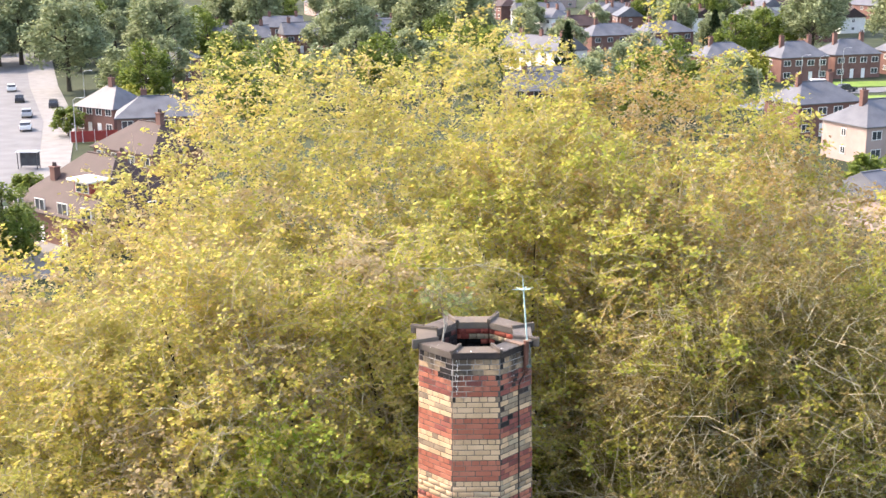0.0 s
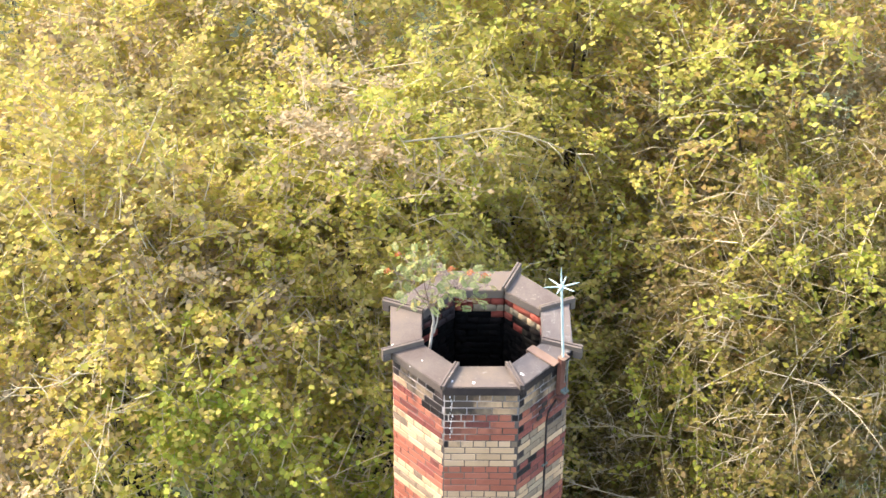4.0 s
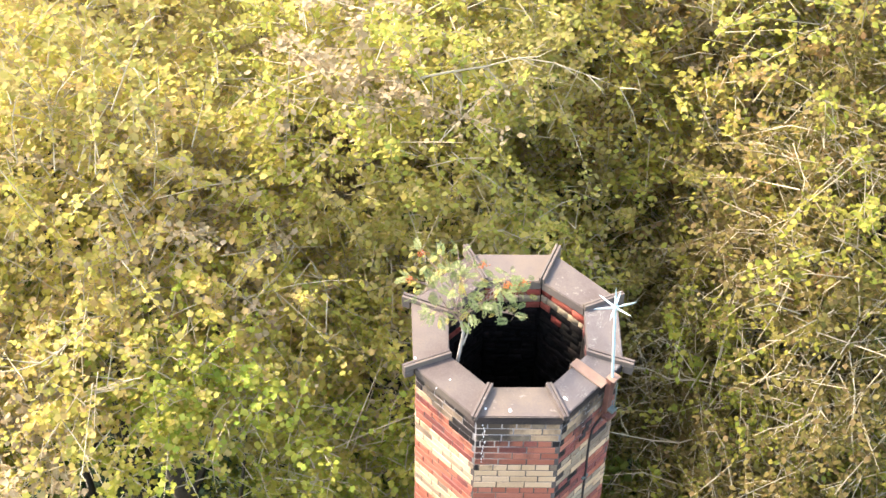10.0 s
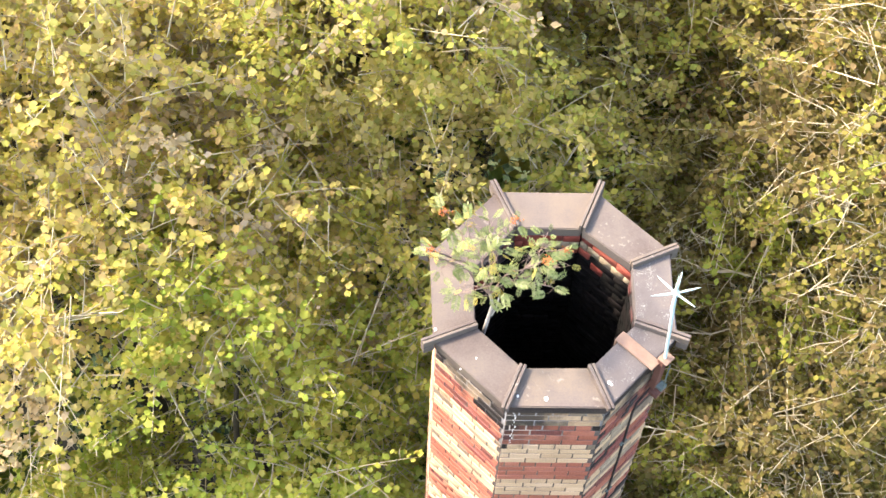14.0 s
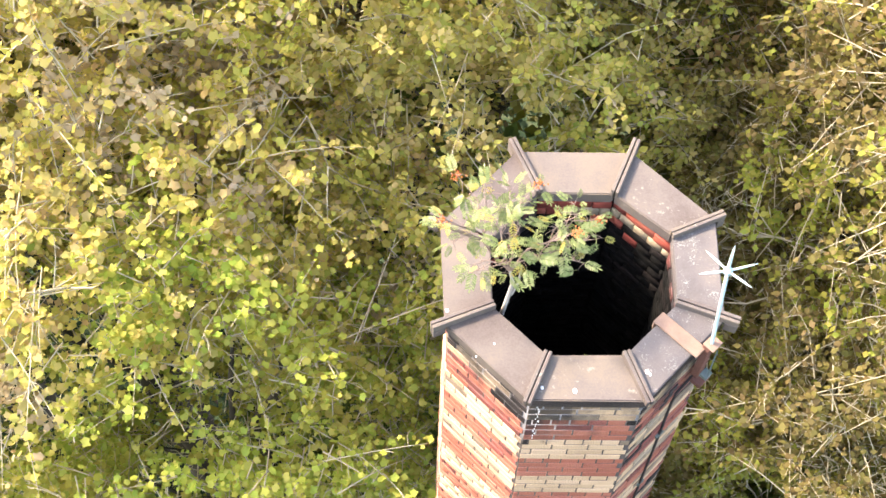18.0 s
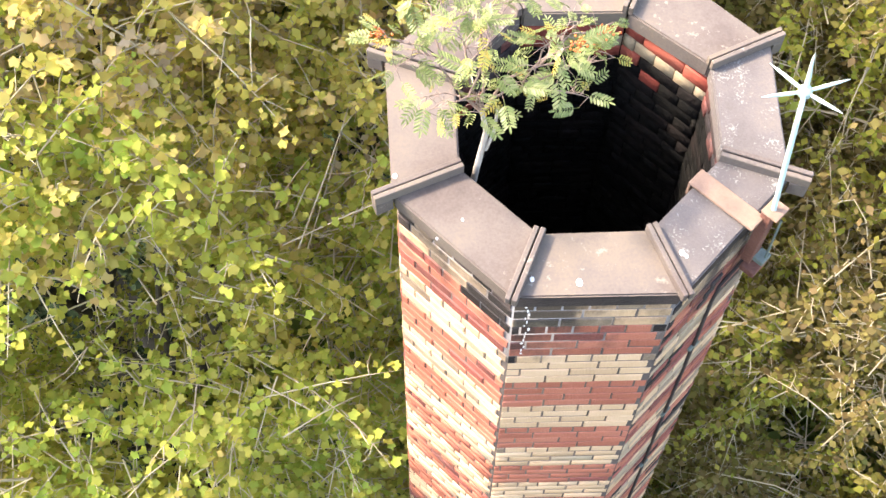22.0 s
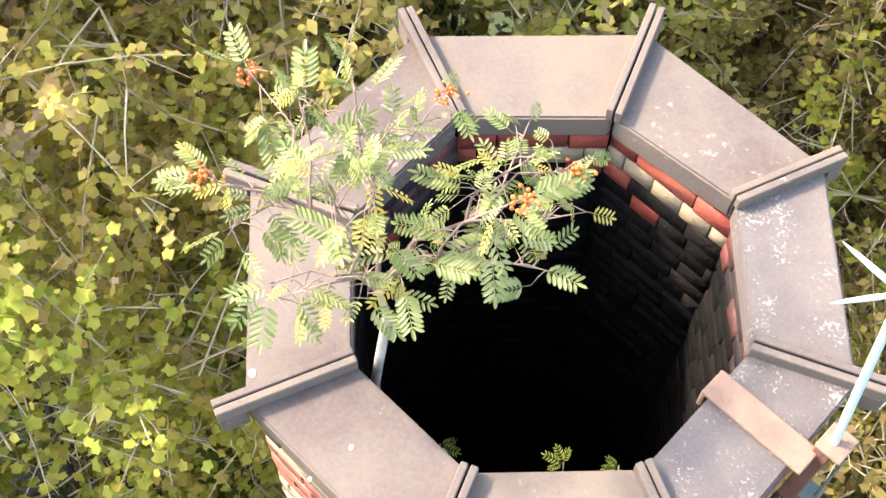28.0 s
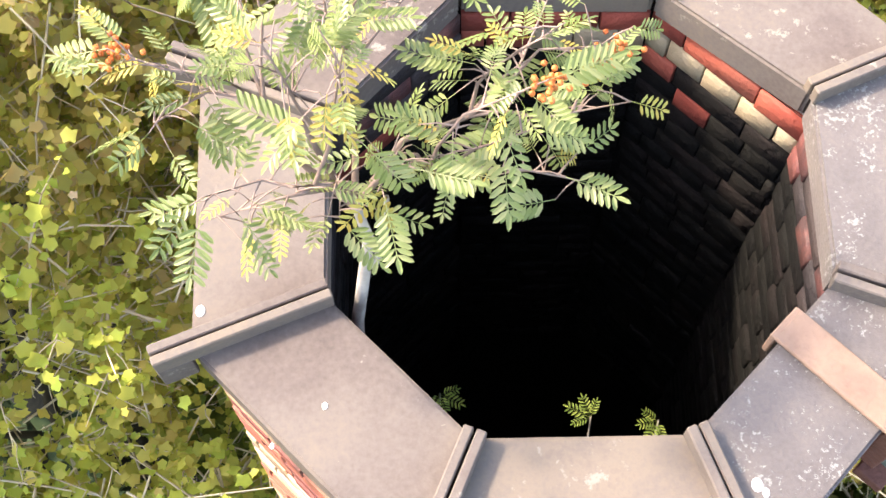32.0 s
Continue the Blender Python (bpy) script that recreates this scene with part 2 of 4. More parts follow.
M["rowanold"] = material("rowan_leaf_turning", [(0.30, 0.33, 0.09), (0.42, 0.37, 0.09), (0.46, 0.28, 0.06)], 4, 0.5, 0, 20, island=0.8, translucent=0.3)
M["rowanbark"] = material("rowan_bark", [(0.28, 0.25, 0.21), (0.46, 0.43, 0.38)], 12, 0.7, 0.3, 60)
M["rowantwig"] = material("rowan_twig", [(0.16, 0.11, 0.09), (0.30, 0.22, 0.18)], 12, 0.7, 0.2, 60)
M["berry"] = material("rowan_berry", [(0.42, 0.09, 0.02), (0.6, 0.2, 0.04)], 20, 0.35, 0, 60, island=0.6, spec=0.5)
M["mast"] = material("pale_painted_metal", [(0.374, 0.508, 0.487), (0.49, 0.623, 0.605)], 8, 0.45, 0.1, 50)
M["rust"] = material("rusty_iron", [(0.10, 0.04, 0.03), (0.20, 0.09, 0.065)], 9, 0.8, 0.5, 80)
M["strap"] = material("buff_strap", [(0.17, 0.109, 0.078), (0.246, 0.164, 0.118)], 9, 0.75, 0.3, 80)
M["copper"] = material("green_copper", [(0.08, 0.11, 0.095), (0.15, 0.18, 0.16)], 12, 0.6, 0.3, 80)
M["darkcable"] = material("dark_cable", [(0.02, 0.018, 0.018), (0.05, 0.04, 0.04)], 9, 0.7, 0.2, 60)
M["ground"] = material("ground", [(0.012, 0.018, 0.008), (0.03, 0.042, 0.016), (0.06, 0.07, 0.03)], 0.08, 0.95, 0.5, 3)
M["lawn"] = material("lawn", [(0.10, 0.17, 0.03), (0.18, 0.27, 0.05)], 0.3, 0.9, 0.4, 8)
M["asphalt"] = material("asphalt", [(0.114, 0.114, 0.121), (0.178, 0.178, 0.184)], 0.3, 0.75, 0.3, 12)
M["paving"] = material("paving", [(0.167, 0.161, 0.156), (0.254, 0.244, 0.235)], 0.5, 0.8, 0.3, 9)
M["hbrick"] = material("house_brick", [(0.133, 0.068, 0.057), (0.211, 0.118, 0.099)], 0.6, 0.85, 0.3, 9)
M["render"] = material("pink_render", [(0.331, 0.245, 0.223), (0.418, 0.324, 0.295)], 0.6, 0.85, 0.2, 9)
M["white"] = material("white_paint", [(0.66, 0.65, 0.63), (0.80, 0.79, 0.77)], 1, 0.6, 0.1, 9)
M["slate"] = material("slate_roof", [(0.075, 0.08, 0.095), (0.14, 0.145, 0.165)], 0.5, 0.55, 0.4, 7)
M["tile"] = material("red_brown_tile_roof", [(0.04, 0.025, 0.024), (0.066, 0.042, 0.041)], 0.5, 0.7, 0.4, 7)
M["redpaint"] = material("red_paint", [(0.24, 0.03, 0.03), (0.34, 0.06, 0.05)], 1, 0.6, 0.1, 9)
M["glass"] = material("window_glass", [(0.03, 0.035, 0.045), (0.07, 0.08, 0.09)], 1, 0.08, 0, 9, spec=0.6)
M["carwhite"] = material("white_car_paint", [(0.70, 0.70, 0.70), (0.80, 0.80, 0.80)], 1, 0.3, 0, 9, spec=0.5)
M["carsilver"] = material("silver_car_paint", [(0.40, 0.41, 0.43), (0.50, 0.51, 0.53)], 1, 0.3, 0, 9, metal=0.4)
M["cardark"] = material("dark_car_paint", [(0.02, 0.022, 0.028), (0.05, 0.05, 0.06)], 1, 0.3, 0, 9, spec=0.5)
M["tyre"] = material("tyre", [(0.012, 0.012, 0.012), (0.025, 0.025, 0.025)], 3, 0.85, 0, 9)


# ---- mesh helpers ----
def part(name, bm, mat, parent=None, label=""):
    me = bpy.data.meshes.new(name)
    bm.to_mesh(me)
    bm.free()
    me.materials.append(M[mat])
    ob = new(name, me)
    ob.parent = parent
    if label:
        ob["label"] = label
    return ob


def arrays(name, verts, faces, mat, parent=None, smooth=False):
    """One mesh from an array of vertices and one of faces that all have the same number of corners."""
    verts, faces = np.asarray(verts, np.float32), np.asarray(faces, np.int32)
    me = bpy.data.meshes.new(name)
    n, k = faces.shape
    me.vertices.add(len(verts))
    me.vertices.foreach_set("co", verts.ravel())
    me.loops.add(n * k)
    me.loops.foreach_set("vertex_index", faces.ravel())
    me.polygons.add(n)
    me.polygons.foreach_set("loop_start", np.arange(0, n * k, k, dtype=np.int32))
    me.polygons.foreach_set("loop_total", np.full(n, k, np.int32))
    if smooth:
        me.polygons.foreach_set("use_smooth", np.ones(n, bool))
    me.update(calc_edges=True)
    mats = mat if isinstance(mat, (list, tuple)) else [mat]
    for q in mats:
        me.materials.append(M[q])
    ob = new(name, me)
    ob.parent = parent
    return ob


def thing(name, at, label, category, group="", kind=""):
    ob = new(name)
    ob.location = at
    return tagged(ob, label, category, group, kind)


def box(bm, lo, hi, bevel=0.0):
    lo, hi = Vector(lo), Vector(hi)
    r = bmesh.ops.create_cube(bm, size=1, matrix=Matrix.Translation((lo + hi) / 2) @ Matrix.Diagonal((*(hi - lo), 1)))
    if bevel:
        es = {e for v in r["verts"] for e in v.link_edges}
        bmesh.ops.bevel(bm, geom=list(es), offset=bevel, segments=1, affect="EDGES")
    return bm


def prism(bm, ring, z0, z1):
    """A solid between two heights over a ring of (x, y)."""
    lo = [bm.verts.new((x, y, z0)) for x, y in ring]
    hi = [bm.verts.new((x, y, z1)) for x, y in ring]
    bm.faces.new(list(reversed(lo)))
    bm.faces.new(hi)
    for i in range(len(ring)):
        j = (i + 1) % len(ring)
        bm.faces.new((lo[i], lo[j], hi[j], hi[i]))
    return bm


def tube(verts, faces, pts, radii, sides=5):
    """Adds a tapering tube along pts to lists of vertices and quads."""
    base = len(verts)
    pts = [Vector(p) for p in pts]
    for i, p in enumerate(pts):
        d = (pts[min(i + 1, len(pts) - 1)] - pts[max(i - 1, 0)]).normalized()
        u = d.orthogonal().normalized()
        w = d.cross(u)
        for k in range(sides):
            a = 2 * math.pi * k / sides
            verts.append(p + (u * math.cos(a) + w * math.sin(a)) * radii[i])
    for i in range(len(pts) - 1):
        for k in range(sides):
            l = (k + 1) % sides
            faces.append((base + i * sides + k, base + i * sides + l, base + (i + 1) * sides + l, base + (i + 1) * sides + k))


rng = np.random.default_rng(7)


def unit(n):
    v = rng.normal(size=(n, 3))
    return v / np.linalg.norm(v, axis=1, keepdims=True)


def leaves(at, size, up=0.8, long=1.25, shape=(0.40, 0.5, 0.30), simple=False):
    """Leaf blades of two folded quads each, at the given places, turned at random but leaning to face up."""
    n = len(at)
    nor = unit(n)
    nor[:, 2] = np.abs(nor[:, 2]) + up
    nor /= np.linalg.norm(nor, axis=1, keepdims=True)
    a = unit(n)
    ax = np.cross(nor, a)
    ax /= np.linalg.norm(ax, axis=1, keepdims=True)
    ay = np.cross(nor, ax)
    s = np.asarray(size)[:, None]
    L = ax * s * long
    fold = nor * s * 0.14
    if simple:
        pts = np.stack([at, at + L * 0.45 + ay * s * 0.42 + fold, at + L, at + L * 0.45 - ay * s * 0.42 - fold], 1)
        return pts.reshape(-1, 3), np.arange(4 * n).reshape(-1, 4)
    pts = np.stack([at, at + L * 0.30 + ay * s * shape[0] + fold, at + L * 0.70 + ay * s * shape[2] + fold, at + L, at + L * 0.70 - ay * s * shape[2] + fold, at + L * 0.30 - ay * s * shape[0] + fold], 1)
    idx = np.arange(n)[:, None] * 6
    f = np.concatenate([idx + [0, 3, 2, 1], idx + [0, 5, 4, 3]])
    return pts.reshape(-1, 3), f


# ---- ground, roads and lawns ----
bm = bmesh.new()
prism(bm, [(2500 * math.cos(a), 2500 * math.sin(a)) for a in np.linspace(0, 2 * math.pi, 64, endpoint=False)], -0.5, 0.0)
tagged(part("ground", bm, "ground"), "dark rough ground with low growth under the trees", "ground", kind="structure")


def strip(name, pts, width, z, mat, label, category):
    """A flat raised band along a line."""
    bm = bmesh.new()
    pts = [Vector((*p, 0)) for p in pts]
    rows = []
    for i, p in enumerate(pts):
        d = (pts[min(i + 1, len(pts) - 1)] - pts[max(i - 1, 0)]).normalized()
        s = Vector((-d.y, d.x, 0)) * width / 2
        rows.append([bm.verts.new(q) for q in (p - s, p - s + Vector((0, 0, z)), p + s + Vector((0, 0, z)), p + s)])
    for a, b in zip(rows, rows[1:]):
        for k in range(3):
            bm.faces.new((a[k], b[k], b[k + 1], a[k + 1]))
    bmesh.ops.recalc_face_normals(bm, faces=bm.faces)
    return tagged(part(name, bm, mat), label, category, kind="structure")


strip("pavement", [(-44, 90), (-57, 138), (-71, 192), (-90, 246), (-117, 330)], 19, 0.10, "paving", "pale concrete pavement along the main road", "pavement")
strip("road", [(-44, 84), (-58, 138), (-73.5, 192), (-93, 246), (-121, 330)], 13, 0.14, "asphalt", "sunlit grey asphalt main road", "road")
strip("road_side", [(55, 203), (75, 226), (110, 236), (160, 240)], 7, 0.12, "asphalt", "grey asphalt residential street", "road")
strip("lawn", [(80, 240), (140, 246)], 9, 0.08, "lawn", "bright mown lawn beside the street", "lawn")
strip("lawn_near", [(72, 214), (130, 224)], 10, 0.08, "lawn", "bright mown grass verge beside the street", "lawn")

# ---- chimney ----
S225 = math.sin(math.pi / 8)
CORNERS = [math.radians(22.5 + 45 * k) for k in range(8)]     # corner k; face k lies between corner k and k + 1


def rad(z):
    """Circumradius of the brick faces at a height above the first buff band."""
    return 0.823 * (1 - 0.023 * z)


def ring(r):
    return [(r * math.cos(a), r * math.sin(a)) for a in CORNERS]


chimney = thing("chimney", (0, 0, 0), "octagonal chimney of striped red and buff brick, sooty at the top", "chimney")
shaft_v, shaft_f = [], []
R_IN = 0.572
levels = [(rad(-24) + 0.001, 0.0), (rad(0.545) + 0.001, Z0 + 0.545), (R_IN + 0.046, Z0 + 0.545)]
WIDER = {7: 0.020, 0: 0.032, 1: 0.018, 2: 0.014}     # how far the inner faces stand back
for r, z in levels:
    shaft_v += [(x, y, z) for x, y in ring(r)]
for i in range(len(levels) - 1):
    for k in range(8):
        j = (k + 1) % 8
        shaft_f.append((8 * i + k, 8 * i + j, 8 * (i + 1) + j, 8 * (i + 1) + k))
shaft = arrays("shaft", shaft_v, shaft_f, "mortar", chimney)
shaft["label"] = "mortar core of the chimney behind the bricks"
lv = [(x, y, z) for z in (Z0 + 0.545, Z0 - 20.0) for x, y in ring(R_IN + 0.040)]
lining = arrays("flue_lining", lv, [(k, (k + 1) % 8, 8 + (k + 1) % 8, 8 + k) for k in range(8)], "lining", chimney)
lining["label"] = "sooty inside of the flue, coloured blacker for its shade"
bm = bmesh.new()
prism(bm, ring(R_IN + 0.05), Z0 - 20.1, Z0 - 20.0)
part("flue_floor", bm, "lining", chimney, "sooty floor deep inside the flue, coloured blacker for its shade")

B_MATS = ["redin", "buffin", "red", "buff", "soot", "redstain", "buffstain", "lining"]
# a unit brick: x along the wall, y outwards, z up; its front edges are worn
bx, by, bz = 0.5, 0.5, 0.5
UNIT_V = [(-bx, -by, -bz), (bx, -by, -bz), (bx, -by, bz), (-bx, -by, bz), (-bx, 0.40, -bz), (bx, 0.40, -bz), (bx, 0.40, bz), (-bx, 0.40, bz),
          (-0.488, by, -0.46), (0.488, by, -0.46), (0.488, by, 0.46), (-0.488, by, 0.46)]
UNIT_F = [(0, 4, 5, 1), (1, 5, 6, 2), (2, 6, 7, 3), (3, 7, 4, 0), (4, 8, 9, 5), (5, 9, 10, 6), (6, 10, 11, 7), (7, 11, 8, 4), (8, 11, 10, 9)]
unit_mesh = {}
for name in B_MATS:
    me = bpy.data.meshes.new("brick")
    me.from_pydata(UNIT_V, [], [f[::-1] for f in UNIT_F])
    me.materials.append(M[name])
    unit_mesh[name] = me


def brick_row(width, header, shift):
    """Start and end of every brick in a course of that width."""
    step = (width / 2.95) * (0.5 if header else 1.0)
    x = -width / 2 - shift * step
    out = []
    while x < width / 2 - 0.001:
        a, b = max(x, -width / 2), min(x + step, width / 2)
        if b - a > 0.03:
            out.append((a, b))
        x += step
    return out


def face_frame(k, r, z):
    """Where the middle of face k lies at circumradius r: the matrix of x along the wall, y outwards, z up."""
    a = (CORNERS[k] + CORNERS[(k + 1) % 8]) / 2 if k < 7 else CORNERS[7] + math.pi / 8
    out = Vector((math.cos(a), math.sin(a), 0))
    m = Matrix.Identity(4)
    m.col[0][:3], m.col[1][:3], m.col[2][:3] = (-out.y, out.x, 0), out, (0, 0, 1)
    m.translation = out * r * math.cos(math.pi / 8) + Vector((0, 0, z))
    return m


LEFT, FRONT, RIGHT = 4, 5, 6      # faces towards the open side
rb = random.Random(3)


def brick_kind(k, i, u):
    """What a brick is made of and how it is stained: by face, course from the top and place along the course."""
    buff = i < 3 or ((i - 3) // 4) % 2 == 1
    clean, stain = ("buff", "buffstain") if buff else ("red", "redstain")
    p = rb.random()
    if k == LEFT:
        if i < 2 or (i < 4 and u > 0.3):
            return "soot" if p < 0.7 else stain
        return stain if p < (0.5 if i < 7 else 0.14) else clean
    if k == FRONT:
        if (u > 0.84 and i < 9) or (u < -0.88 and i < 8):
            return "soot" if p < 0.6 else stain
        return stain if p < (0.30 if i < 5 else 0.05) else clean
    if k == RIGHT:
        return "soot" if p < 0.07 or (u < -0.8 and i < 12) else stain if p < 0.62 else clean
    return stain if p < 0.4 else clean


rest = {n: ([], []) for n in B_MATS}
UV, UF = np.array(UNIT_V), np.array([f[::-1] for f in UNIT_F])
n_courses = int((24.4 + 0.5) / COURSE)
for i in range(n_courses):
    z = 0.545 - COURSE * (i + 0.5)
    r = rad(z)
    width = 2 * r * S225
    header = i == 0 or (i >= 3 and (i - 3) % 4 == 0)
    for k in range(8):
        frame_k = face_frame(k, r, Z0 + z)
        for a, b in brick_row(width, header, (0.5 if (i % 2) else 0.0) + rb.uniform(-0.06, 0.06) + 0.03 * k):
            kind = brick_kind(k, i, (a + b) / width)
            proud = 0.004 + rb.uniform(-0.002, 0.004)
            m = frame_k @ Matrix.Translation(((a + b) / 2, proud - 0.02, rb.uniform(-0.001, 0.001))) @ Matrix.Diagonal((b - a - 0.009, 0.04, COURSE - 0.0100, 1))
            if k in (LEFT, FRONT, RIGHT) and i < 24:
                ob = new("brick", unit_mesh[kind])
                ob.parent, ob.matrix_basis = shaft, m
            else:
                v, f = rest[kind]
                mm = np.array(m)
                f.append(UF + 12 * len(v))
                v.append(UV @ mm[:3, :3].T + mm[:3, 3])
# inside of the flue: a few clean courses under the coping, further down soot with shade painted in
for i in range(30):
    z = 0.545 - COURSE * (i + 0.5)
    for k in range(8):
        r = R_IN + WIDER.get(k, 0.0)
        width = 2 * r * S225
        frame_k = face_frame(k, r, Z0 + z)
        for a, b in brick_row(width * 1.4, i % 2 == 1, 0.5 * (i % 3) + rb.uniform(-0.1, 0.1)):
            a, b = max(a, -width / 2), min(b, width / 2)
            if b - a < 0.03:
                continue
            p = rb.random()
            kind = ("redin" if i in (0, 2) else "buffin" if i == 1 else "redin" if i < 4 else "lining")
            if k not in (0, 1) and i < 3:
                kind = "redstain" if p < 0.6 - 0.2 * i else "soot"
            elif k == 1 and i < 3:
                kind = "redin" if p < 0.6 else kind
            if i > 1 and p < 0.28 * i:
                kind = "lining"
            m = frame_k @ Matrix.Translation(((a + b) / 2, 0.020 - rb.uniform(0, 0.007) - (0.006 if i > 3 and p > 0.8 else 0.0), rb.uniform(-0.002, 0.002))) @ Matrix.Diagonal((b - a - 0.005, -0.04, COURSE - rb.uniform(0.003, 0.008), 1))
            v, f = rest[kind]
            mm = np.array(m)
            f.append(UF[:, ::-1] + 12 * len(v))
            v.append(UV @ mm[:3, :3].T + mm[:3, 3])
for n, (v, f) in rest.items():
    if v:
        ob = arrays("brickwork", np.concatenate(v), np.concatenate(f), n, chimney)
        tagged(ob, kind="stuff")

# coping: eight slabs, each with an upstanding flange along both of its joints
SLAB_LO, SLAB_HI, FL_HI = Z0 + 0.545, Z0 + 0.640, Z0 + 0.684
R_CI, R_CO = 0.545, 0.836
INNER = {0: 0.598, 1: 0.580, 2: 0.585, 3: 0.555, 7: 0.562}
TURN_IN, TURN_OUT = {0: 3.2, 7: 4.0, 6: 1.5}, {0: 2.6, 7: 3.0}      # degrees by which a joint's ends stray from the even octagon
OUTER = {0: 0.885, 1: 0.905, 2: 0.905, 3: 0.868}


def joint(c, r, end):
    """A point on the joint at corner c, at radius r: end 0 is the inner one, 1 the outer."""
    a = CORNERS[c] + radians((TURN_IN, TURN_OUT)[end].get(c, 0.0))
    return Vector((r * math.cos(a), r * math.sin(a)))


def coping(k):
    a0, a1 = CORNERS[k], CORNERS[k] + math.pi / 4
    mat = "stonelichen" if k in (6, 7) else "stone"
    gap = 0.004
    bm = bmesh.new()
    d0, d1 = Vector((math.cos(a0), math.sin(a0))), Vector((math.cos(a1), math.sin(a1)))
    s0, s1 = Vector((-d0.y, d0.x)) * gap, Vector((d1.y, -d1.x)) * gap
    k1 = (k + 1) % 8
    prism(bm, [joint(k, INNER.get(k, R_CI), 0) + s0, joint(k, OUTER.get(k, R_CO), 1) + s0, joint(k1, OUTER.get(k1, R_CO), 1) + s1, joint(k1, INNER.get(k1, R_CI), 0) + s1], SLAB_LO, SLAB_HI)
    bmesh.ops.bevel(bm, geom=list(bm.edges), offset=0.007, segments=2, affect="EDGES")
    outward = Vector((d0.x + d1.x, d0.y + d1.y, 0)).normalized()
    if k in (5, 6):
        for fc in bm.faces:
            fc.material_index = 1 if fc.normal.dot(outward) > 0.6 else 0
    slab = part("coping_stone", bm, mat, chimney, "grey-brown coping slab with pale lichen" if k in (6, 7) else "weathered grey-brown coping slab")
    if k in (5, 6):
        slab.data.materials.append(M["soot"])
    for d, s, c in ((d0, Vector((-d0.y, d0.x)), k), (d1, Vector((d1.y, -d1.x)), (k + 1) % 8)):
        far = {5: 0.868, 6: 0.862, 0: 0.94, 1: 0.985, 2: 0.985, 3: 0.94}.get(c, 0.915)
        bm = bmesh.new()
        q0, q1, t = joint(c, INNER.get(c, R_CI) - 0.008, 0), joint(c, far, 1), 0.024
        lo = [q0 + s * 0.003, q1 + s * 0.003, q1 + s * t, q0 + s * t]
        prism(bm, lo if (q1 - q0).cross(s) > 0 else lo[::-1], SLAB_HI - 0.004, FL_HI + 0.004 * ((k * 7 + c) % 3 - 1))
        if far > 0.9:
            p0 = joint(c, OUTER.get(c, R_CO) + 0.004, 1)
            lo = [p0 + s * 0.003, q1 + s * 0.003, q1 + s * t, p0 + s * t]
            prism(bm, lo if (q1 - q0).cross(s) > 0 else lo[::-1], SLAB_LO + 0.015, SLAB_HI - 0.004)
        bmesh.ops.bevel(bm, geom=[e for e in bm.edges], offset=0.003, segments=1, affect="EDGES")
        part("flange", bm, "stone", slab)
    return slab


for k in range(8):
    coping(k)

rd = random.Random(21)
for u_, zz, w_, h_ in [(-0.255 + rd.uniform(-0.012, 0.012), 0.52 - 0.035 * q, rd.uniform(0.006, 0.014), rd.uniform(0.012, 0.04)) for q in range(14)]:
    bm = bmesh.new()
    bmesh.ops.create_icosphere(bm, subdivisions=1, radius=0.5, matrix=face_frame(FRONT, rad(zz) + 0.010, Z0 + zz) @ Matrix.Translation((u_, 0, 0)) @ Matrix.Diagonal((w_, 0.004, h_, 1)))
    part("white_streak", bm, "white", chimney)
for x, y, w_ in ((-0.068, -0.717, 0.026), (-0.245, -0.70, 0.018), (-0.50, -0.44, 0.012), (0.33, -0.60, 0.022), (0.345, -0.615, 0.015), (-0.70, -0.26, 0.016), (-0.76, -0.24, 0.02), (-0.60, -0.52, 0.010)):
    bm = bmesh.new()
    bmesh.ops.create_icosphere(bm, subdivisions=2, radius=0.5, matrix=Matrix.Translation((x, y, SLAB_HI + 0.001)) @ Matrix.Diagonal((w_, w_ * 1.3, 0.006, 1)))
    part("white_spot", bm, "white", chimney)

# ---- lightning conductor on the head of the chimney ----
BASE, HUB = Vector((0.685, -0.455, Z0 + 0.70)), Vector((0.640, -0.375, Z0 + 1.38))
rod = thing("lightning_conductor", BASE, "pale lightning rod with a star of spikes on a rusty bracket", "lightning rod")


def local_tube(name, pts, radii, mat, parent, sides=8, label=""):
    v, f = [], []
    tube(v, f, pts, radii, sides)
    ob = arrays(name, [p - BASE for p in v], f, mat, parent, smooth=True)
    if label:
        ob["label"] = label
    return ob


local_tube("pole", [BASE, BASE.lerp(HUB, 0.5), HUB], [0.011, 0.011, 0.010], "mast", rod)
axis = (HUB - BASE).normalized()
u = axis.orthogonal().normalized()
w = axis.cross(u)
local_tube("hub", [HUB - axis * 0.025, HUB - axis * 0.012, HUB + axis * 0.012, HUB + axis * 0.025], [0.012, 0.024, 0.024, 0.010], "mast", rod, 10)
for k in range(6):
    a = math.radians(25 + 60 * k)
    d = (u * math.cos(a) + w * math.sin(a) + axis * 0.12).normalized()
    local_tube("spike", [HUB + d * 0.015, HUB + d * 0.06, HUB + d * 0.12, HUB + d * 0.155], [0.006, 0.0075, 0.0055, 0.001], "mast", rod, 6)
local_tube("spike", [HUB, HUB + axis * 0.08, HUB + axis * 0.19], [0.010, 0.008, 0.001], "mast", rod, 6)
out = Vector((math.cos(math.radians(-45)), math.sin(math.radians(-45)), 0))
side = Vector((-out.y, out.x, 0))


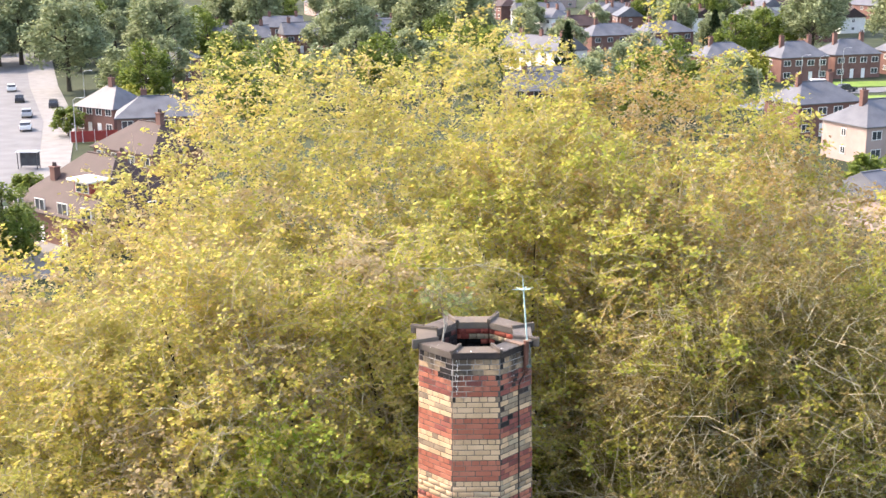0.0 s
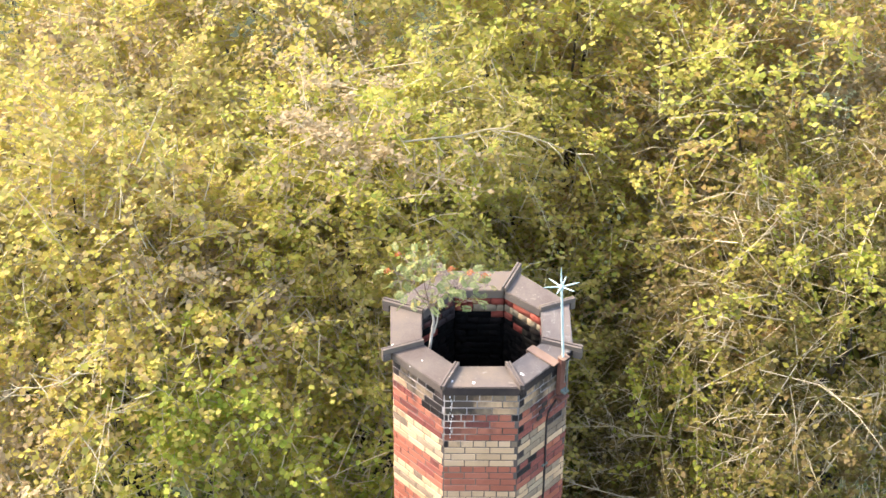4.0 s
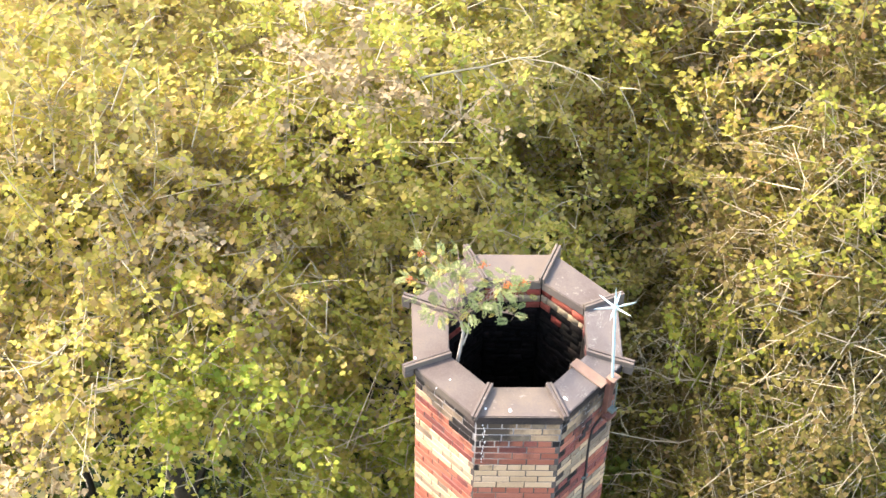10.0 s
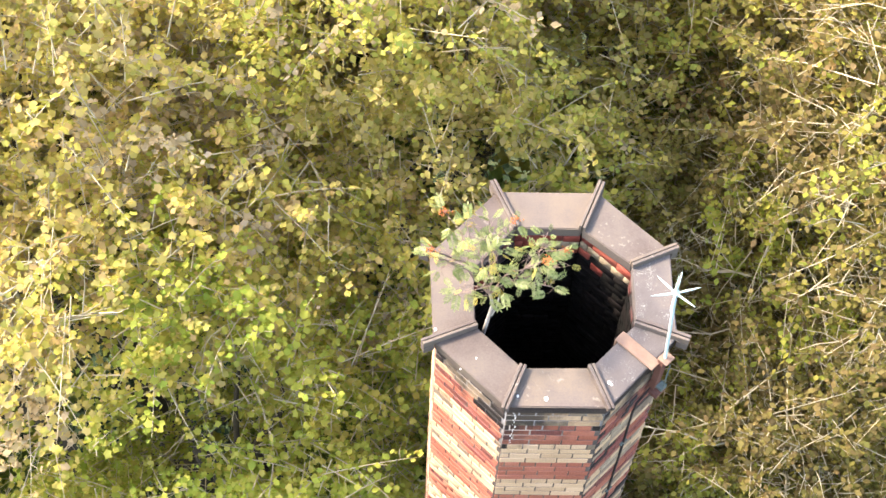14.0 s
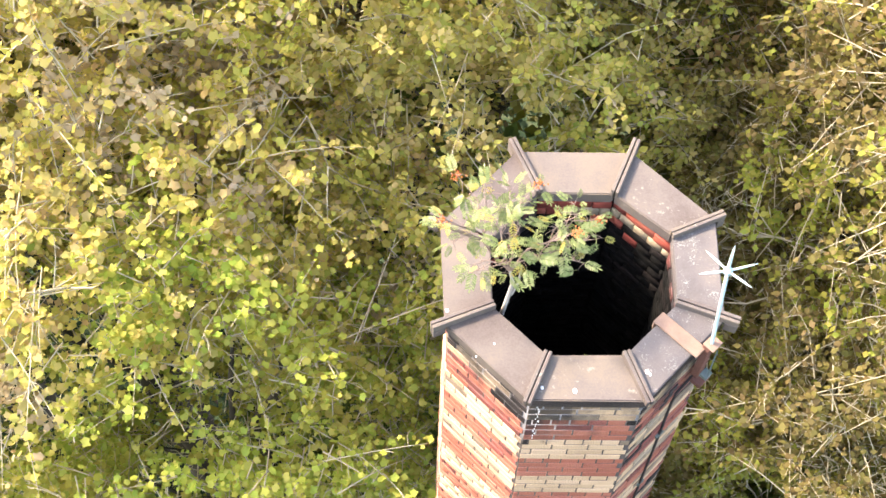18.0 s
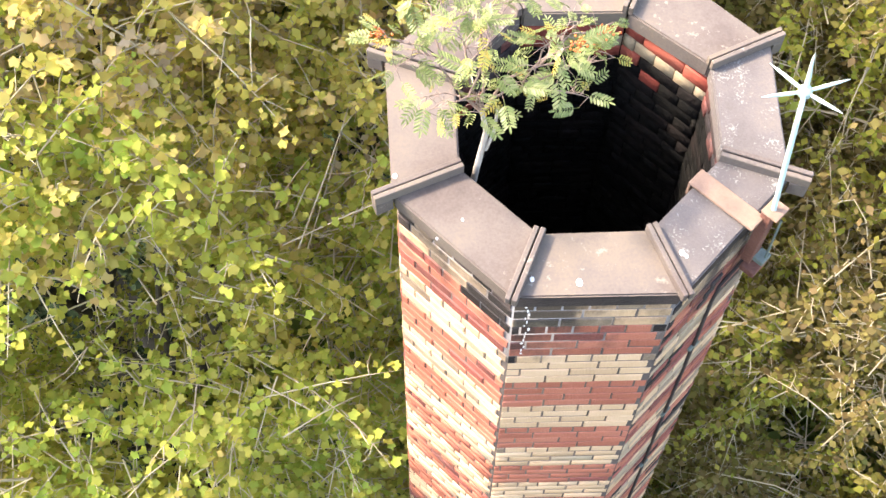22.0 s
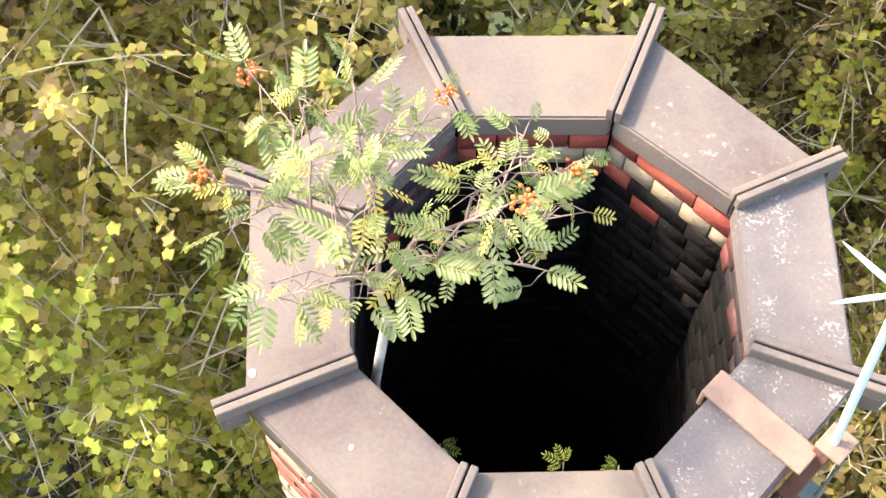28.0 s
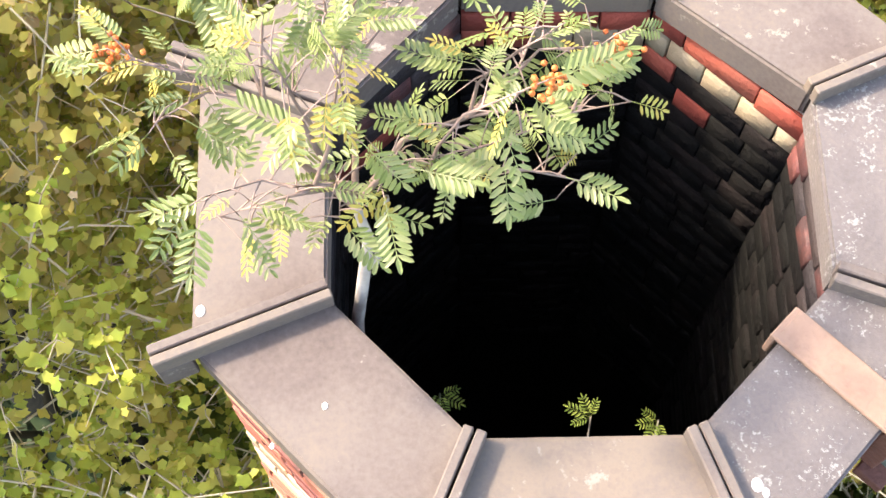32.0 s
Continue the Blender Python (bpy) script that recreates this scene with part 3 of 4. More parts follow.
def slab_box(name, c, sx, sy, sz, mat, parent, label="", bevel=0.003):
    """A block with its x along the wall face and y outwards, round the point c."""
    bm = bmesh.new()
    box(bm, (-sx / 2, -sy / 2, -sz / 2), (sx / 2, sy / 2, sz / 2), bevel)
    m = Matrix.Identity(4)
    m.col[0][:3], m.col[1][:3], m.col[2][:3] = side, out, (0, 0, 1)
    m.translation = c - BASE
    bm.transform(m)
    return part(name, bm, mat, parent, label)


mid = lambda u_, r_, z_: out * r_ + side * u_ + Vector((0, 0, Z0 + z_))
slab_box("strap", mid(0.10, 0.645, 0.652), 0.085, 0.30, 0.014, "strap", rod, "buff strap laid over the coping")
slab_box("strap_hook", mid(0.10, 0.492, 0.615), 0.085, 0.014, 0.085, "strap", rod)
slab_box("bracket", mid(0.155, 0.80, 0.50), 0.055, 0.045, 0.40, "rust", rod, "rust-brown iron bracket upright")
slab_box("top_plate", mid(0.165, 0.812, 0.702), 0.085, 0.075, 0.010, "strap", rod, "pale plate at the foot of the pole")
slab_box("clamp", mid(0.17, 0.845, 0.34), 0.06, 0.05, 0.03, "copper", rod, "green copper clamp")
slab_box("clamp_block", mid(0.16, 0.83, 0.27), 0.10, 0.07, 0.035, "rust", rod)
local_tube("earth_wire", [mid(0.17, 0.85, 0.66), mid(0.17, 0.86, 0.34)], [0.005, 0.005], "copper", rod, 6)
r_at = lambda z_: rad(z_) * math.cos(math.pi / 8)
local_tube("down_cable", [mid(0.17, r_at(0.25) + 0.03, 0.25), mid(0.06, r_at(0.14) + 0.012, 0.12)] + [mid(0.04 + 0.006 * math.sin(q * 1.7), r_at(-q * 0.6) + 0.012, -q * 0.6) for q in range(40)], [0.009] * 42, "darkcable", rod, 6, "dark down-conductor cable fixed to the brick face")
for q in range(6):
    slab_box("cable_clip", mid(0.045, r_at(-0.5 - q * 0.9) + 0.010, -0.5 - q * 0.9), 0.07, 0.02, 0.022, "copper", rod)
for q in range(3):
    slab_box("crack_patch", mid(-0.05 + 0.03 * q, r_at(0.16 + 0.05 * q) + 0.006, 0.12 + 0.06 * q), 0.07, 0.012, 0.05, "darkcable", rod, "black broken patch in the brickwork")

# ---- rowan sapling growing out of the flue ----
FOOT = Vector((-0.47, -0.20, Z0 + 0.20))
TOP = Vector((-0.405, -0.18, Z0 + 0.86))
rowan = thing("rowan_sapling", FOOT, "young rowan with pinnate leaves and orange berries rooted inside the flue", "sapling")
rr = random.Random(11)


def rowan_tube(name, pts, radii, mat, parent):
    v, f = [], []
    tube(v, f, pts, radii, 6)
    return arrays(name, [Vector(p) - FOOT for p in v], f, mat, parent, smooth=True)


rowan_tube("trunk", [FOOT, FOOT.lerp(TOP, 0.4) + Vector((-0.01, 0, 0)), TOP, TOP + Vector((-0.02, 0.02, 0.12))], [0.0165, 0.014, 0.012, 0.009], "rowanbark", rowan)
rowan_tube("trunk", [TOP - Vector((0.0, 0, 0.13)), TOP + Vector((0.03, 0.0, 0.0)), TOP + Vector((0.04, 0.02, 0.14))], [0.009, 0.007, 0.005], "rowanbark", rowan)


def leaf_mesh(pairs, length, mat):
    """A pinnate leaf along +x: a thin rachis with leaflets in pairs and one at the tip."""
    v, f = [], []

    def leaflet(p, d, n, l):
        base = len(v)
        s = d.cross(n).normalized() * l * 0.15
        drop = Vector((0, 0, -0.15 * l))
        v.extend([p, p + d * l * 0.35 + s, p + d * l * 0.82 + s * 0.85 + drop * 0.4, p + d * l + drop, p + d * l * 0.82 - s * 0.85 + drop * 0.4, p + d * l * 0.35 - s])
        f.append((base, base + 3, base + 2, base + 1))
        f.append((base, base + 5, base + 4, base + 3))

    up = Vector((0, 0, 1))
    for q in range(pairs):
        t = 0.25 + 0.65 * q / (pairs - 1)
        p = Vector((length * t, 0, -0.10 * length * t * t))
        l = length * 0.34 * (1 - 0.35 * abs(t - 0.5))
        for sg in (1, -1):
            leaflet(p, Vector((0.55, sg * 0.85, 0)).normalized(), (up + Vector((0, -sg * 0.25, 0))).normalized(), l)
    leaflet(Vector((length * 0.92, 0, -0.09 * length)), Vector((1, 0, -0.1)), up, length * 0.30)
    base = len(v)
    h = length * 0.008
    v.extend([Vector((0, -h, 0)), Vector((0, h, 0)), Vector((length * 0.95, h, -0.09 * length)), Vector((length * 0.95, -h, -0.09 * length))])
    f.append((base, base + 1, base + 2, base + 3))
    me = bpy.data.meshes.new("leaf")
    me.from_pydata(v, [], f)
    me.materials.append(M[mat])
    return me


leaf_meshes = [leaf_mesh(6, 0.125, "rowanleaf"), leaf_mesh(5, 0.105, "rowanleaf"), leaf_mesh(7, 0.14, "rowanleaf"), leaf_mesh(5, 0.10, "rowanold")]
bm = bmesh.new()
for q in range(26):
    c = Vector((rr.gauss(0, 0.017), rr.gauss(0, 0.017), rr.gauss(0, 0.011)))
    bmesh.ops.create_icosphere(bm, subdivisions=1, radius=0.0058, matrix=Matrix.Translation(c))
berry_mesh = bpy.data.meshes.new("fruit")
bm.to_mesh(berry_mesh)
bm.free()
berry_mesh.materials.append(M["berry"])
# tips of the boughs: place, leaves on it, berries
BOUGHS = [(-0.72, 0.27, 1.25, 6, 1), (-0.61, 0.22, 1.30, 7, 0), (-0.80, -0.04, 1.30, 6, 1), (-0.74, -0.12, 1.20, 5, 0), (-0.63, -0.28, 1.25, 5, 0), (-0.66, -0.25, 1.10, 4, 0),
          (-0.45, 0.05, 1.50, 7, 0), (-0.52, -0.15, 1.48, 7, 0), (-0.37, 0.02, 1.40, 5, 0), (-0.40, -0.20, 1.52, 6, 0), (-0.26, 0.37, 1.02, 4, 1), (-0.06, 0.22, 1.10, 6, 0),
          (-0.06, 0.03, 1.26, 7, 0), (0.02, 0.01, 1.22, 7, 1), (0.06, -0.05, 1.14, 5, 0), (-0.02, -0.13, 1.00, 6, 0), (-0.10, -0.14, 1.36, 4, 1), (-0.12, -0.17, 1.26, 4, 0),
          (-0.37, -0.24, 1.18, 6, 0), (-0.44, -0.24, 1.08, 6, 0), (-0.58, 0.10, 1.40, 6, 0)]
crotch = TOP + Vector((-0.02, 0.02, 0.10))
order = sorted(BOUGHS, key=lambda t: math.atan2(t[1] - crotch.y, t[0] - crotch.x))
forks = [order[k:k + 4] for k in range(0, len(order), 4)]
for group in forks:
    mean = sum((Vector((x, y, Z0 + z)) for x, y, z, n, b in group), Vector()) / len(group)
    fork = crotch.lerp(mean, 0.5) + Vector((rr.uniform(-0.03, 0.03), rr.uniform(-0.03, 0.03), 0.03))
    bend = crotch.lerp(fork, 0.5) + Vector((rr.uniform(-0.03, 0.03), rr.uniform(-0.03, 0.03), 0.02))
    rowan_tube("bough", [crotch, bend, fork], [0.0075, 0.006, 0.0045], "rowantwig", rowan)
for (x, y, z, n, berries), start in [(t, g) for g in forks for t in g]:
    mean = sum((Vector((gx, gy, Z0 + gz)) for gx, gy, gz, gn, gb in start), Vector()) / len(start)
    tip = Vector((x, y, Z0 + z))
    start = crotch.lerp(mean, 0.5) + Vector((0, 0, 0.03))
    mid_p = start.lerp(tip, 0.5) + Vector((rr.uniform(-0.04, 0.04), rr.uniform(-0.04, 0.04), rr.uniform(-0.02, 0.05)))
    rowan_tube("branch", [start, start.lerp(mid_p, 0.5) + Vector((rr.uniform(-0.015, 0.015), rr.uniform(-0.015, 0.015), 0.012)), mid_p, tip], [0.0042, 0.0034, 0.0026, 0.0012], "rowantwig", rowan)
    for q in range(n + 6):
        t = 1.0 if q == 0 else rr.uniform(0.25, 1.0)
        p = mid_p.lerp(tip, (t - 0.5) * 2) if t > 0.5 else start.lerp(mid_p, t * 2)
        a = rr.uniform(0, 2 * math.pi) if q else math.atan2(tip.y - start.y, tip.x - start.x)
        k = rr.choices(range(4), (4, 4, 3, 2.2))[0]
        if q:
            stem = p + Vector((math.cos(a) * rr.uniform(0.02, 0.07), math.sin(a) * rr.uniform(0.02, 0.07), rr.uniform(-0.04, 0.05)))
            rowan_tube("twig", [p, p.lerp(stem, 0.5) + Vector((0, 0, 0.008)), stem], [0.002, 0.0015, 0.001], "rowantwig", rowan)
            p = stem
        ob = new("leaf", leaf_meshes[k])
        ob.parent = rowan
        ob.matrix_basis = Matrix.Translation(p - FOOT) @ Euler((rr.uniform(-1.0, 1.0), rr.uniform(-0.5, 1.0), a)).to_matrix().to_4x4() @ Matrix.Diagonal((*([rr.uniform(0.5, 0.88)] * 3), 1))
    if berries:
        ob = new("fruit", berry_mesh)
        ob.parent, ob.location = rowan, tip - FOOT + Vector((0, 0, -0.02))
        ob["kind"] = "stuff"
        ob["label"] = "cluster of orange rowan berries"
seedling_leaf = leaf_mesh(5, 0.115, "leafgreen")
for x, y, z in ((0.08, -0.32, 0.12), (0.24, -0.33, 0.12), (-0.28, -0.26, 0.12)):
    fern = thing("seedling", (x, y, Z0 + z), "small green seedling growing inside the flue wall", "seedling", "seedlings in the flue")
    for q in range(4):
        ob = new("leaf", seedling_leaf)
        ob.parent = fern
        ob.matrix_basis = Euler((0.2 * q - 0.3, -0.6 + 0.15 * q, 0.5 + q * 0.75 + 9 * x)).to_matrix().to_4x4() @ Matrix.Diagonal((*[0.38 + 0.07 * (q % 3)] * 3, 1))
    rowan_v, rowan_f = [], []
    tube(rowan_v, rowan_f, [(0, 0.0, 0.01), (0, -0.03, -0.08), (0, -0.14, -0.12)], [0.002, 0.003, 0.003], 5)
    arrays("stalk", rowan_v, rowan_f, "rowanbark", fern)


# ---- trees round the chimney ----
HOLLOW = np.array((0.26, -0.56, 0.79))     # along this line a dark opening leads down under the edge of a crown
HOLLOW /= np.linalg.norm(HOLLOW)
PATCH = unit(5)          # directions of the patches in which leaf colours change
BLEND = {"leaf": ("leafbright", "leafdry"), "leafbright": ("leaf", "leafmid"), "leafolive": ("leafmid", "leafdry"), "leafmid": ("leafbright", "leafdry"), "leafnear": ("leafdull", "leafmid"), "leaftan": ("leaftan", "leafdull"), "leafgreen": ("leafdull", "leafgreen")}


def lobed(at, size, up=0.7):
    """Five-lobed blades of four quads each, folded along the midrib, turned at random but leaning to face up."""
    n = len(at)
    nor = unit(n)
    nor[:, 2] = np.abs(nor[:, 2]) + up
    nor /= np.linalg.norm(nor, axis=1, keepdims=True)
    ax = np.cross(nor, unit(n))
    ax /= np.linalg.norm(ax, axis=1, keepdims=True)
    ay = np.cross(nor, ax)
    s = np.asarray(size)[:, None]
    fold = s * rng.uniform(0.02, 0.30, (n, 1))
    P = lambda x, y, z: at + ax * s * x + ay * s * y + nor * fold * z
    pts = np.stack([P(0, 0, 0), P(0.42, 0, 0), P(1.02, 0, -0.9), P(-0.04, 0.46, 0.8), P(0.34, 0.34, 0.7), P(0.66, 0.52, 0.5), P(-0.04, -0.46, 0.8), P(0.34, -0.34, 0.7), P(0.66, -0.52, 0.5)], 1)
    idx = np.arange(n)[:, None] * 9
    f = np.stack([idx + [0, 1, 4, 3], idx + [1, 2, 5, 4], idx + [0, 6, 7, 1], idx + [1, 7, 8, 2]], 1)
    return pts.reshape(-1, 3), f.reshape(-1, 4)


def thin_tubes(P, radii, sides=3):
    """Tubes for many twigs at once: P holds for each twig its points, radii one radius for each of them."""
    n, k, _ = P.shape
    way = P[:, -1] - P[:, 0]
    way /= np.linalg.norm(way, axis=1, keepdims=True) + 1e-9
    u = np.cross(way, unit(n))
    u /= np.linalg.norm(u, axis=1, keepdims=True) + 1e-9
    w = np.cross(way, u)
    ang = np.arange(sides) * 2 * math.pi / sides
    ring_ = u[:, None] * np.cos(ang)[None, :, None] + w[:, None] * np.sin(ang)[None, :, None]
    V = P[:, :, None] + ring_[:, None] * np.asarray(radii)[None, :, None, None]
    idx = (np.arange(n) * k * sides)[:, None, None]
    i, j = np.meshgrid(np.arange(k - 1), np.arange(sides), indexing="ij")
    q = np.stack([i * sides + j, i * sides + (j + 1) % sides, (i + 1) * sides + (j + 1) % sides, (i + 1) * sides + j], -1).reshape(1, -1, 4)
    return V.reshape(-1, 3), (idx + q).reshape(-1, 4)


def tree(name, base, centre, radii, sprays, per, size, mat, label, reach=0.6, low=-0.35, near=False, limbs=10, gaps=0.95, longs=0, rough=0.32, bare=0.12, droop=0.25):
    """A broad tree: trunk, limbs, and leaf sprays along thin twigs over an uneven dome within the radii."""
    root = thing(name, (*base, 0), label, "tree", "trees round the chimney")
    rad3 = np.array(radii, float) - reach * 0.35
    c = np.array(centre, float)
    off = np.array((*base, 0.0))
    d = unit(int(sprays * 2.6))
    d = d[d[:, 2] > low][:sprays]
    depth = 1.0 - 0.42 * rng.uniform(0, 1, len(d)) ** 2.2
    lobes = np.array([noise.noise(Vector(q) * 1.9 + Vector(centre)) + 0.6 * noise.noise(Vector(q) * 5.0 + Vector(centre)) for q in d])
    cc = c + d * rad3 * (depth * (1.0 + rough * lobes))[:, None]
    wave = sum(np.sin(cc @ (unit(1)[0] * 2 * math.pi / l) + rng.uniform(0, 6.3)) for l in (0.9, 1.2, 1.6, 2.1, 2.8, 3.6)) / math.sqrt(3.0)
    keep = wave > -gaps
    rel = cc - np.array((-3.75, 1.6, Z0 - 4.0))
    rel -= np.outer(rel @ HOLLOW, HOLLOW)
    keep &= (np.linalg.norm(rel * (0.75, 1, 1), axis=1) > 0.80 + 0.2 * wave) | (cc[:, 2] > Z0 - 2.1)
    cc, d = cc[keep], d[keep]
    m = len(cc)
    v, f = [], []
    foot = Vector((*base, 0))
    top = Vector(c - np.array((0, 0, rad3[2] * 0.3)))
    tube(v, f, [foot, foot.lerp(top, 0.4) + Vector((0.25, 0.15, 0)), foot.lerp(top, 0.75) + Vector((-0.1, 0.1, 0)), top], [0.30, 0.24, 0.19, 0.12], 9)
    arrays("trunk", np.array([tuple(q) for q in v]) - off, f, "bark", root, smooth=True)
    for q in cc[:limbs]:
        v, f = [], []
        s = foot.lerp(top, rng.uniform(0.7, 1.0))
        q = Vector(c + (q - c) * 0.78)
        kink = [Vector(unit(1)[0]) * 0.35 for _ in range(3)]
        path = [s, s.lerp(q, 0.3) + kink[0] + Vector((0, 0, 0.3)), s.lerp(q, 0.55) + kink[1] * 0.8 + Vector((0, 0, 0.3)), s.lerp(q, 0.8) + kink[2] * 0.5, q]
        tube(v, f, path, [0.085, 0.06, 0.045, 0.03, 0.01], 6)
        arrays("limb", np.array([tuple(p) for p in v]) - off, f, "bark", root, smooth=True)
    # each spray: a twig that runs outwards and droops, with leaves along it
    way = d * 0.55 + unit(m) * 0.75
    way /= np.linalg.norm(way, axis=1, keepdims=True)
    length = reach * rng.uniform(0.55, 1.45, (m, 1))
    bend = unit(m) * length * 0.18
    sag = np.array((0, 0, 1.0)) * length * droop
    on = lambda t: cc + way * length * t + bend * (t * (1.6 - t)) - sag * t * t
    ends = (-0.25, 0.3, 0.7, 1.05) if near else (-0.25, 0.45, 1.05)
    P = np.stack([on(np.full((m, 1), t)) for t in ends], 1)
    V1, F1 = thin_tubes(P, (0.0075, 0.006, 0.0042, 0.002) if near else (0.0075, 0.0055, 0.002))
    bits = [(V1, F1)]
    for _ in range(2 if near or bare > 0.2 else 1):
        t0 = rng.uniform(0.1, 0.8, (m, 1))
        s0 = on(t0)
        side_way = unit(m) + way
        side_way *= length * rng.uniform(0.18, 0.45, (m, 1)) / (np.linalg.norm(side_way, axis=1, keepdims=True) + 0.3)
        bits.append(thin_tubes(np.stack([s0, s0 + side_way * 0.55 + unit(m) * 0.02, s0 + side_way - sag * 0.15], 1), (0.0045, 0.0032, 0.0015)))
    base_i, vs, fs = 0, [], []
    for bv, bf in bits:
        vs.append(bv)
        fs.append(bf + base_i)
        base_i += len(bv)
    tagged(arrays("fine_twig", np.concatenate(vs) - off, np.concatenate(fs), "twig", root), kind="stuff")
    weight = np.where(rng.uniform(0, 1, m) < bare, 0.15, rng.uniform(0.5, 1.5, m))
    which = rng.choice(m, int(m * per), p=weight / weight.sum())
    n = len(which)
    t = rng.uniform(0.0, 1.08, (n, 1))
    at = cc[which] + way[which] * length[which] * t + bend[which] * (t * (1.6 - t)) - sag[which] * t * t + rng.normal(size=(n, 3)) * size * (0.85, 0.85, 0.6)
    sizes = size * rng.uniform(0.55, 1.35, n)
    lv, lf = lobed(at, sizes) if near else leaves(at, sizes * 1.05, simple=True)
    for _ in range(longs):
        i = rng.integers(len(cc))
        p = Vector(cc[i])
        flat_way = Vector((rng.normal(), rng.normal(), rng.normal() * 0.35)).normalized()
        l = rng.uniform(1.0, 2.2)
        pts = [p]
        for q in range(6):
            flat_way = (flat_way + Vector(unit(1)[0]) * 0.42 + Vector(d[i]) * 0.10).normalized()
            pts.append(pts[-1] + flat_way * l / 6)
        v, f = [], []
        tube(v, f, pts, [0.013, 0.011, 0.0095, 0.008, 0.006, 0.0045, 0.0025], 5)
        for q in range(1, 7):
            for _ in range(2):
                sp = (flat_way + Vector(unit(1)[0]) * 1.1).normalized() * l * rng.uniform(0.12, 0.34)
                tube(v, f, [pts[q], pts[q] + sp * 0.5 + Vector(unit(1)[0]) * 0.04, pts[q] + sp], [0.007, 0.005, 0.002], 4)
        arrays("bare_branch", np.array([tuple(q) for q in v]) - off, f, "twig", root)
    mats = BLEND.get(mat, (mat, mat))
    crown = arrays("crown", lv - off, lf, [mat, *mats], root)
    spot_at = cc[which]
    patch = sum(np.sin(spot_at @ (w_ * 2 * math.pi / l) + l) for w_, l in zip(PATCH, (1.7, 2.3, 3.1, 4.4, 6.0))) + rng.normal(size=n) * 0.35 + rng.normal(size=m)[which] * 0.5
    pick = np.where(patch > 0.6, 1, np.where(patch < -1.5, 2, 0)).astype(np.int32)
    crown.data.polygons.foreach_set("material_index", np.repeat(pick, len(lf) // n))
    tagged(crown, kind="stuff")
    return root


YELLOW = "broad tree with yellow-green autumn leaves and pale twigs"
OLIVE = "broad tree with olive and ochre autumn leaves and pale twigs"


def dome(x, y, top, rx, ry, rz, sprays, per, size, mat, label, **more):
    """A tree whose crown reaches the given height above the first buff band."""
    return tree("tree", (x, y), (x, y, Z0 + top - rz), (rx, ry, rz), sprays, per, size, mat, label, **more)


# the tall trees behind
BACK = {"low": -0.1, "reach": 0.62, "droop": 0.1, "gaps": 1.25}
dome(-1.4, 10.6, 3.9, 5.6, 4.8, 6.0, 3300, 28, 0.070, "leafbright", "tall broad tree with pale green-yellow leaves", **BACK)
dome(-6.2, 8.2, 0.95, 3.0, 3.4, 5.2, 1700, 28, 0.070, "leaf", YELLOW, **BACK)
dome(4.6, 10.4, 3.3, 4.7, 4.6, 6.0, 2900, 28, 0.070, "leafolive", OLIVE, **BACK)
dome(1.6, 8.0, 2.4, 3.4, 3.2, 5.0, 1800, 28, 0.066, "leafbright", YELLOW, **BACK)
dome(-8.0, 5.0, 0.1, 3.2, 3.6, 5.2, 1900, 28, 0.066, "leaf", YELLOW, **BACK)
dome(8.4, 5.6, 0.7, 3.4, 4.2, 5.2, 1900, 28, 0.066, "leafolive", OLIVE, **BACK)
dome(-3.6, 6.2, 1.5, 3.5, 3.4, 5.5, 2000, 29, 0.062, "leaf", YELLOW, **BACK)
dome(4.8, 6.2, 1.7, 4.2, 3.5, 5.5, 2100, 29, 0.062, "leafolive", OLIVE, **BACK)
dome(-11.6, 8.4, -1.3, 3.0, 3.4, 5.2, 900, 22, 0.085, "leaf", YELLOW, **BACK)
# the nearer crowns beside and behind the head of the chimney
NEAR = {"low": -0.3, "gaps": 1.2}
SIDE = {"low": -0.3, "gaps": 1.1, "near": True}
THIN = {"low": -0.3, "gaps": 1.1, "bare": 0.3, "reach": 0.7}
dome(-4.5, 3.0, 0.8, 3.4, 3.0, 4.4, 2700, 28, 0.057, "leaf", YELLOW, longs=12, **{**NEAR, "low": 0.16, "near": True})
dome(-1.3, 4.3, 1.2, 2.6, 2.6, 4.6, 2100, 42, 0.053, "leafmid", OLIVE, longs=10, **NEAR)
dome(4.8, 3.3, 0.6, 3.3, 3.0, 4.4, 2700, 36, 0.053, "leaftan", "olive autumn tree, thinly leaved, with pale twigs", longs=13, **THIN)
dome(2.9, 3.6, -1.3, 1.6, 1.8, 3.6, 1100, 36, 0.052, "leaftan", OLIVE, longs=8, **THIN)
dome(-2.8, 0.9, -1.3, 2.1, 1.8, 4.2, 1900, 24, 0.055, "leafnear", "slender green-yellow tree close beside the chimney", longs=12, **SIDE)
dome(2.9, 0.8, -2.7, 1.7, 1.6, 4.0, 1400, 34, 0.052, "leaftan", "slender green-yellow tree with many bare twigs", longs=13, **THIN)
dome(-4.4, -1.5, -2.9, 2.8, 2.3, 4.6, 1900, 24, 0.060, "leafnear", "lower green-yellow tree beside the chimney", longs=16, **SIDE)
dome(3.9, -1.6, -3.6, 2.5, 2.2, 4.0, 1600, 34, 0.056, "leaftan", "low thin tree with many bare pale twigs", longs=13, **THIN)
UNDER = {"low": -0.2, "reach": 0.6, "limbs": 4}
dome(-0.2, 2.3, -4.2, 3.0, 1.5, 3.6, 900, 16, 0.10, "leafgreen", "dark green undergrowth behind the chimney", **UNDER)
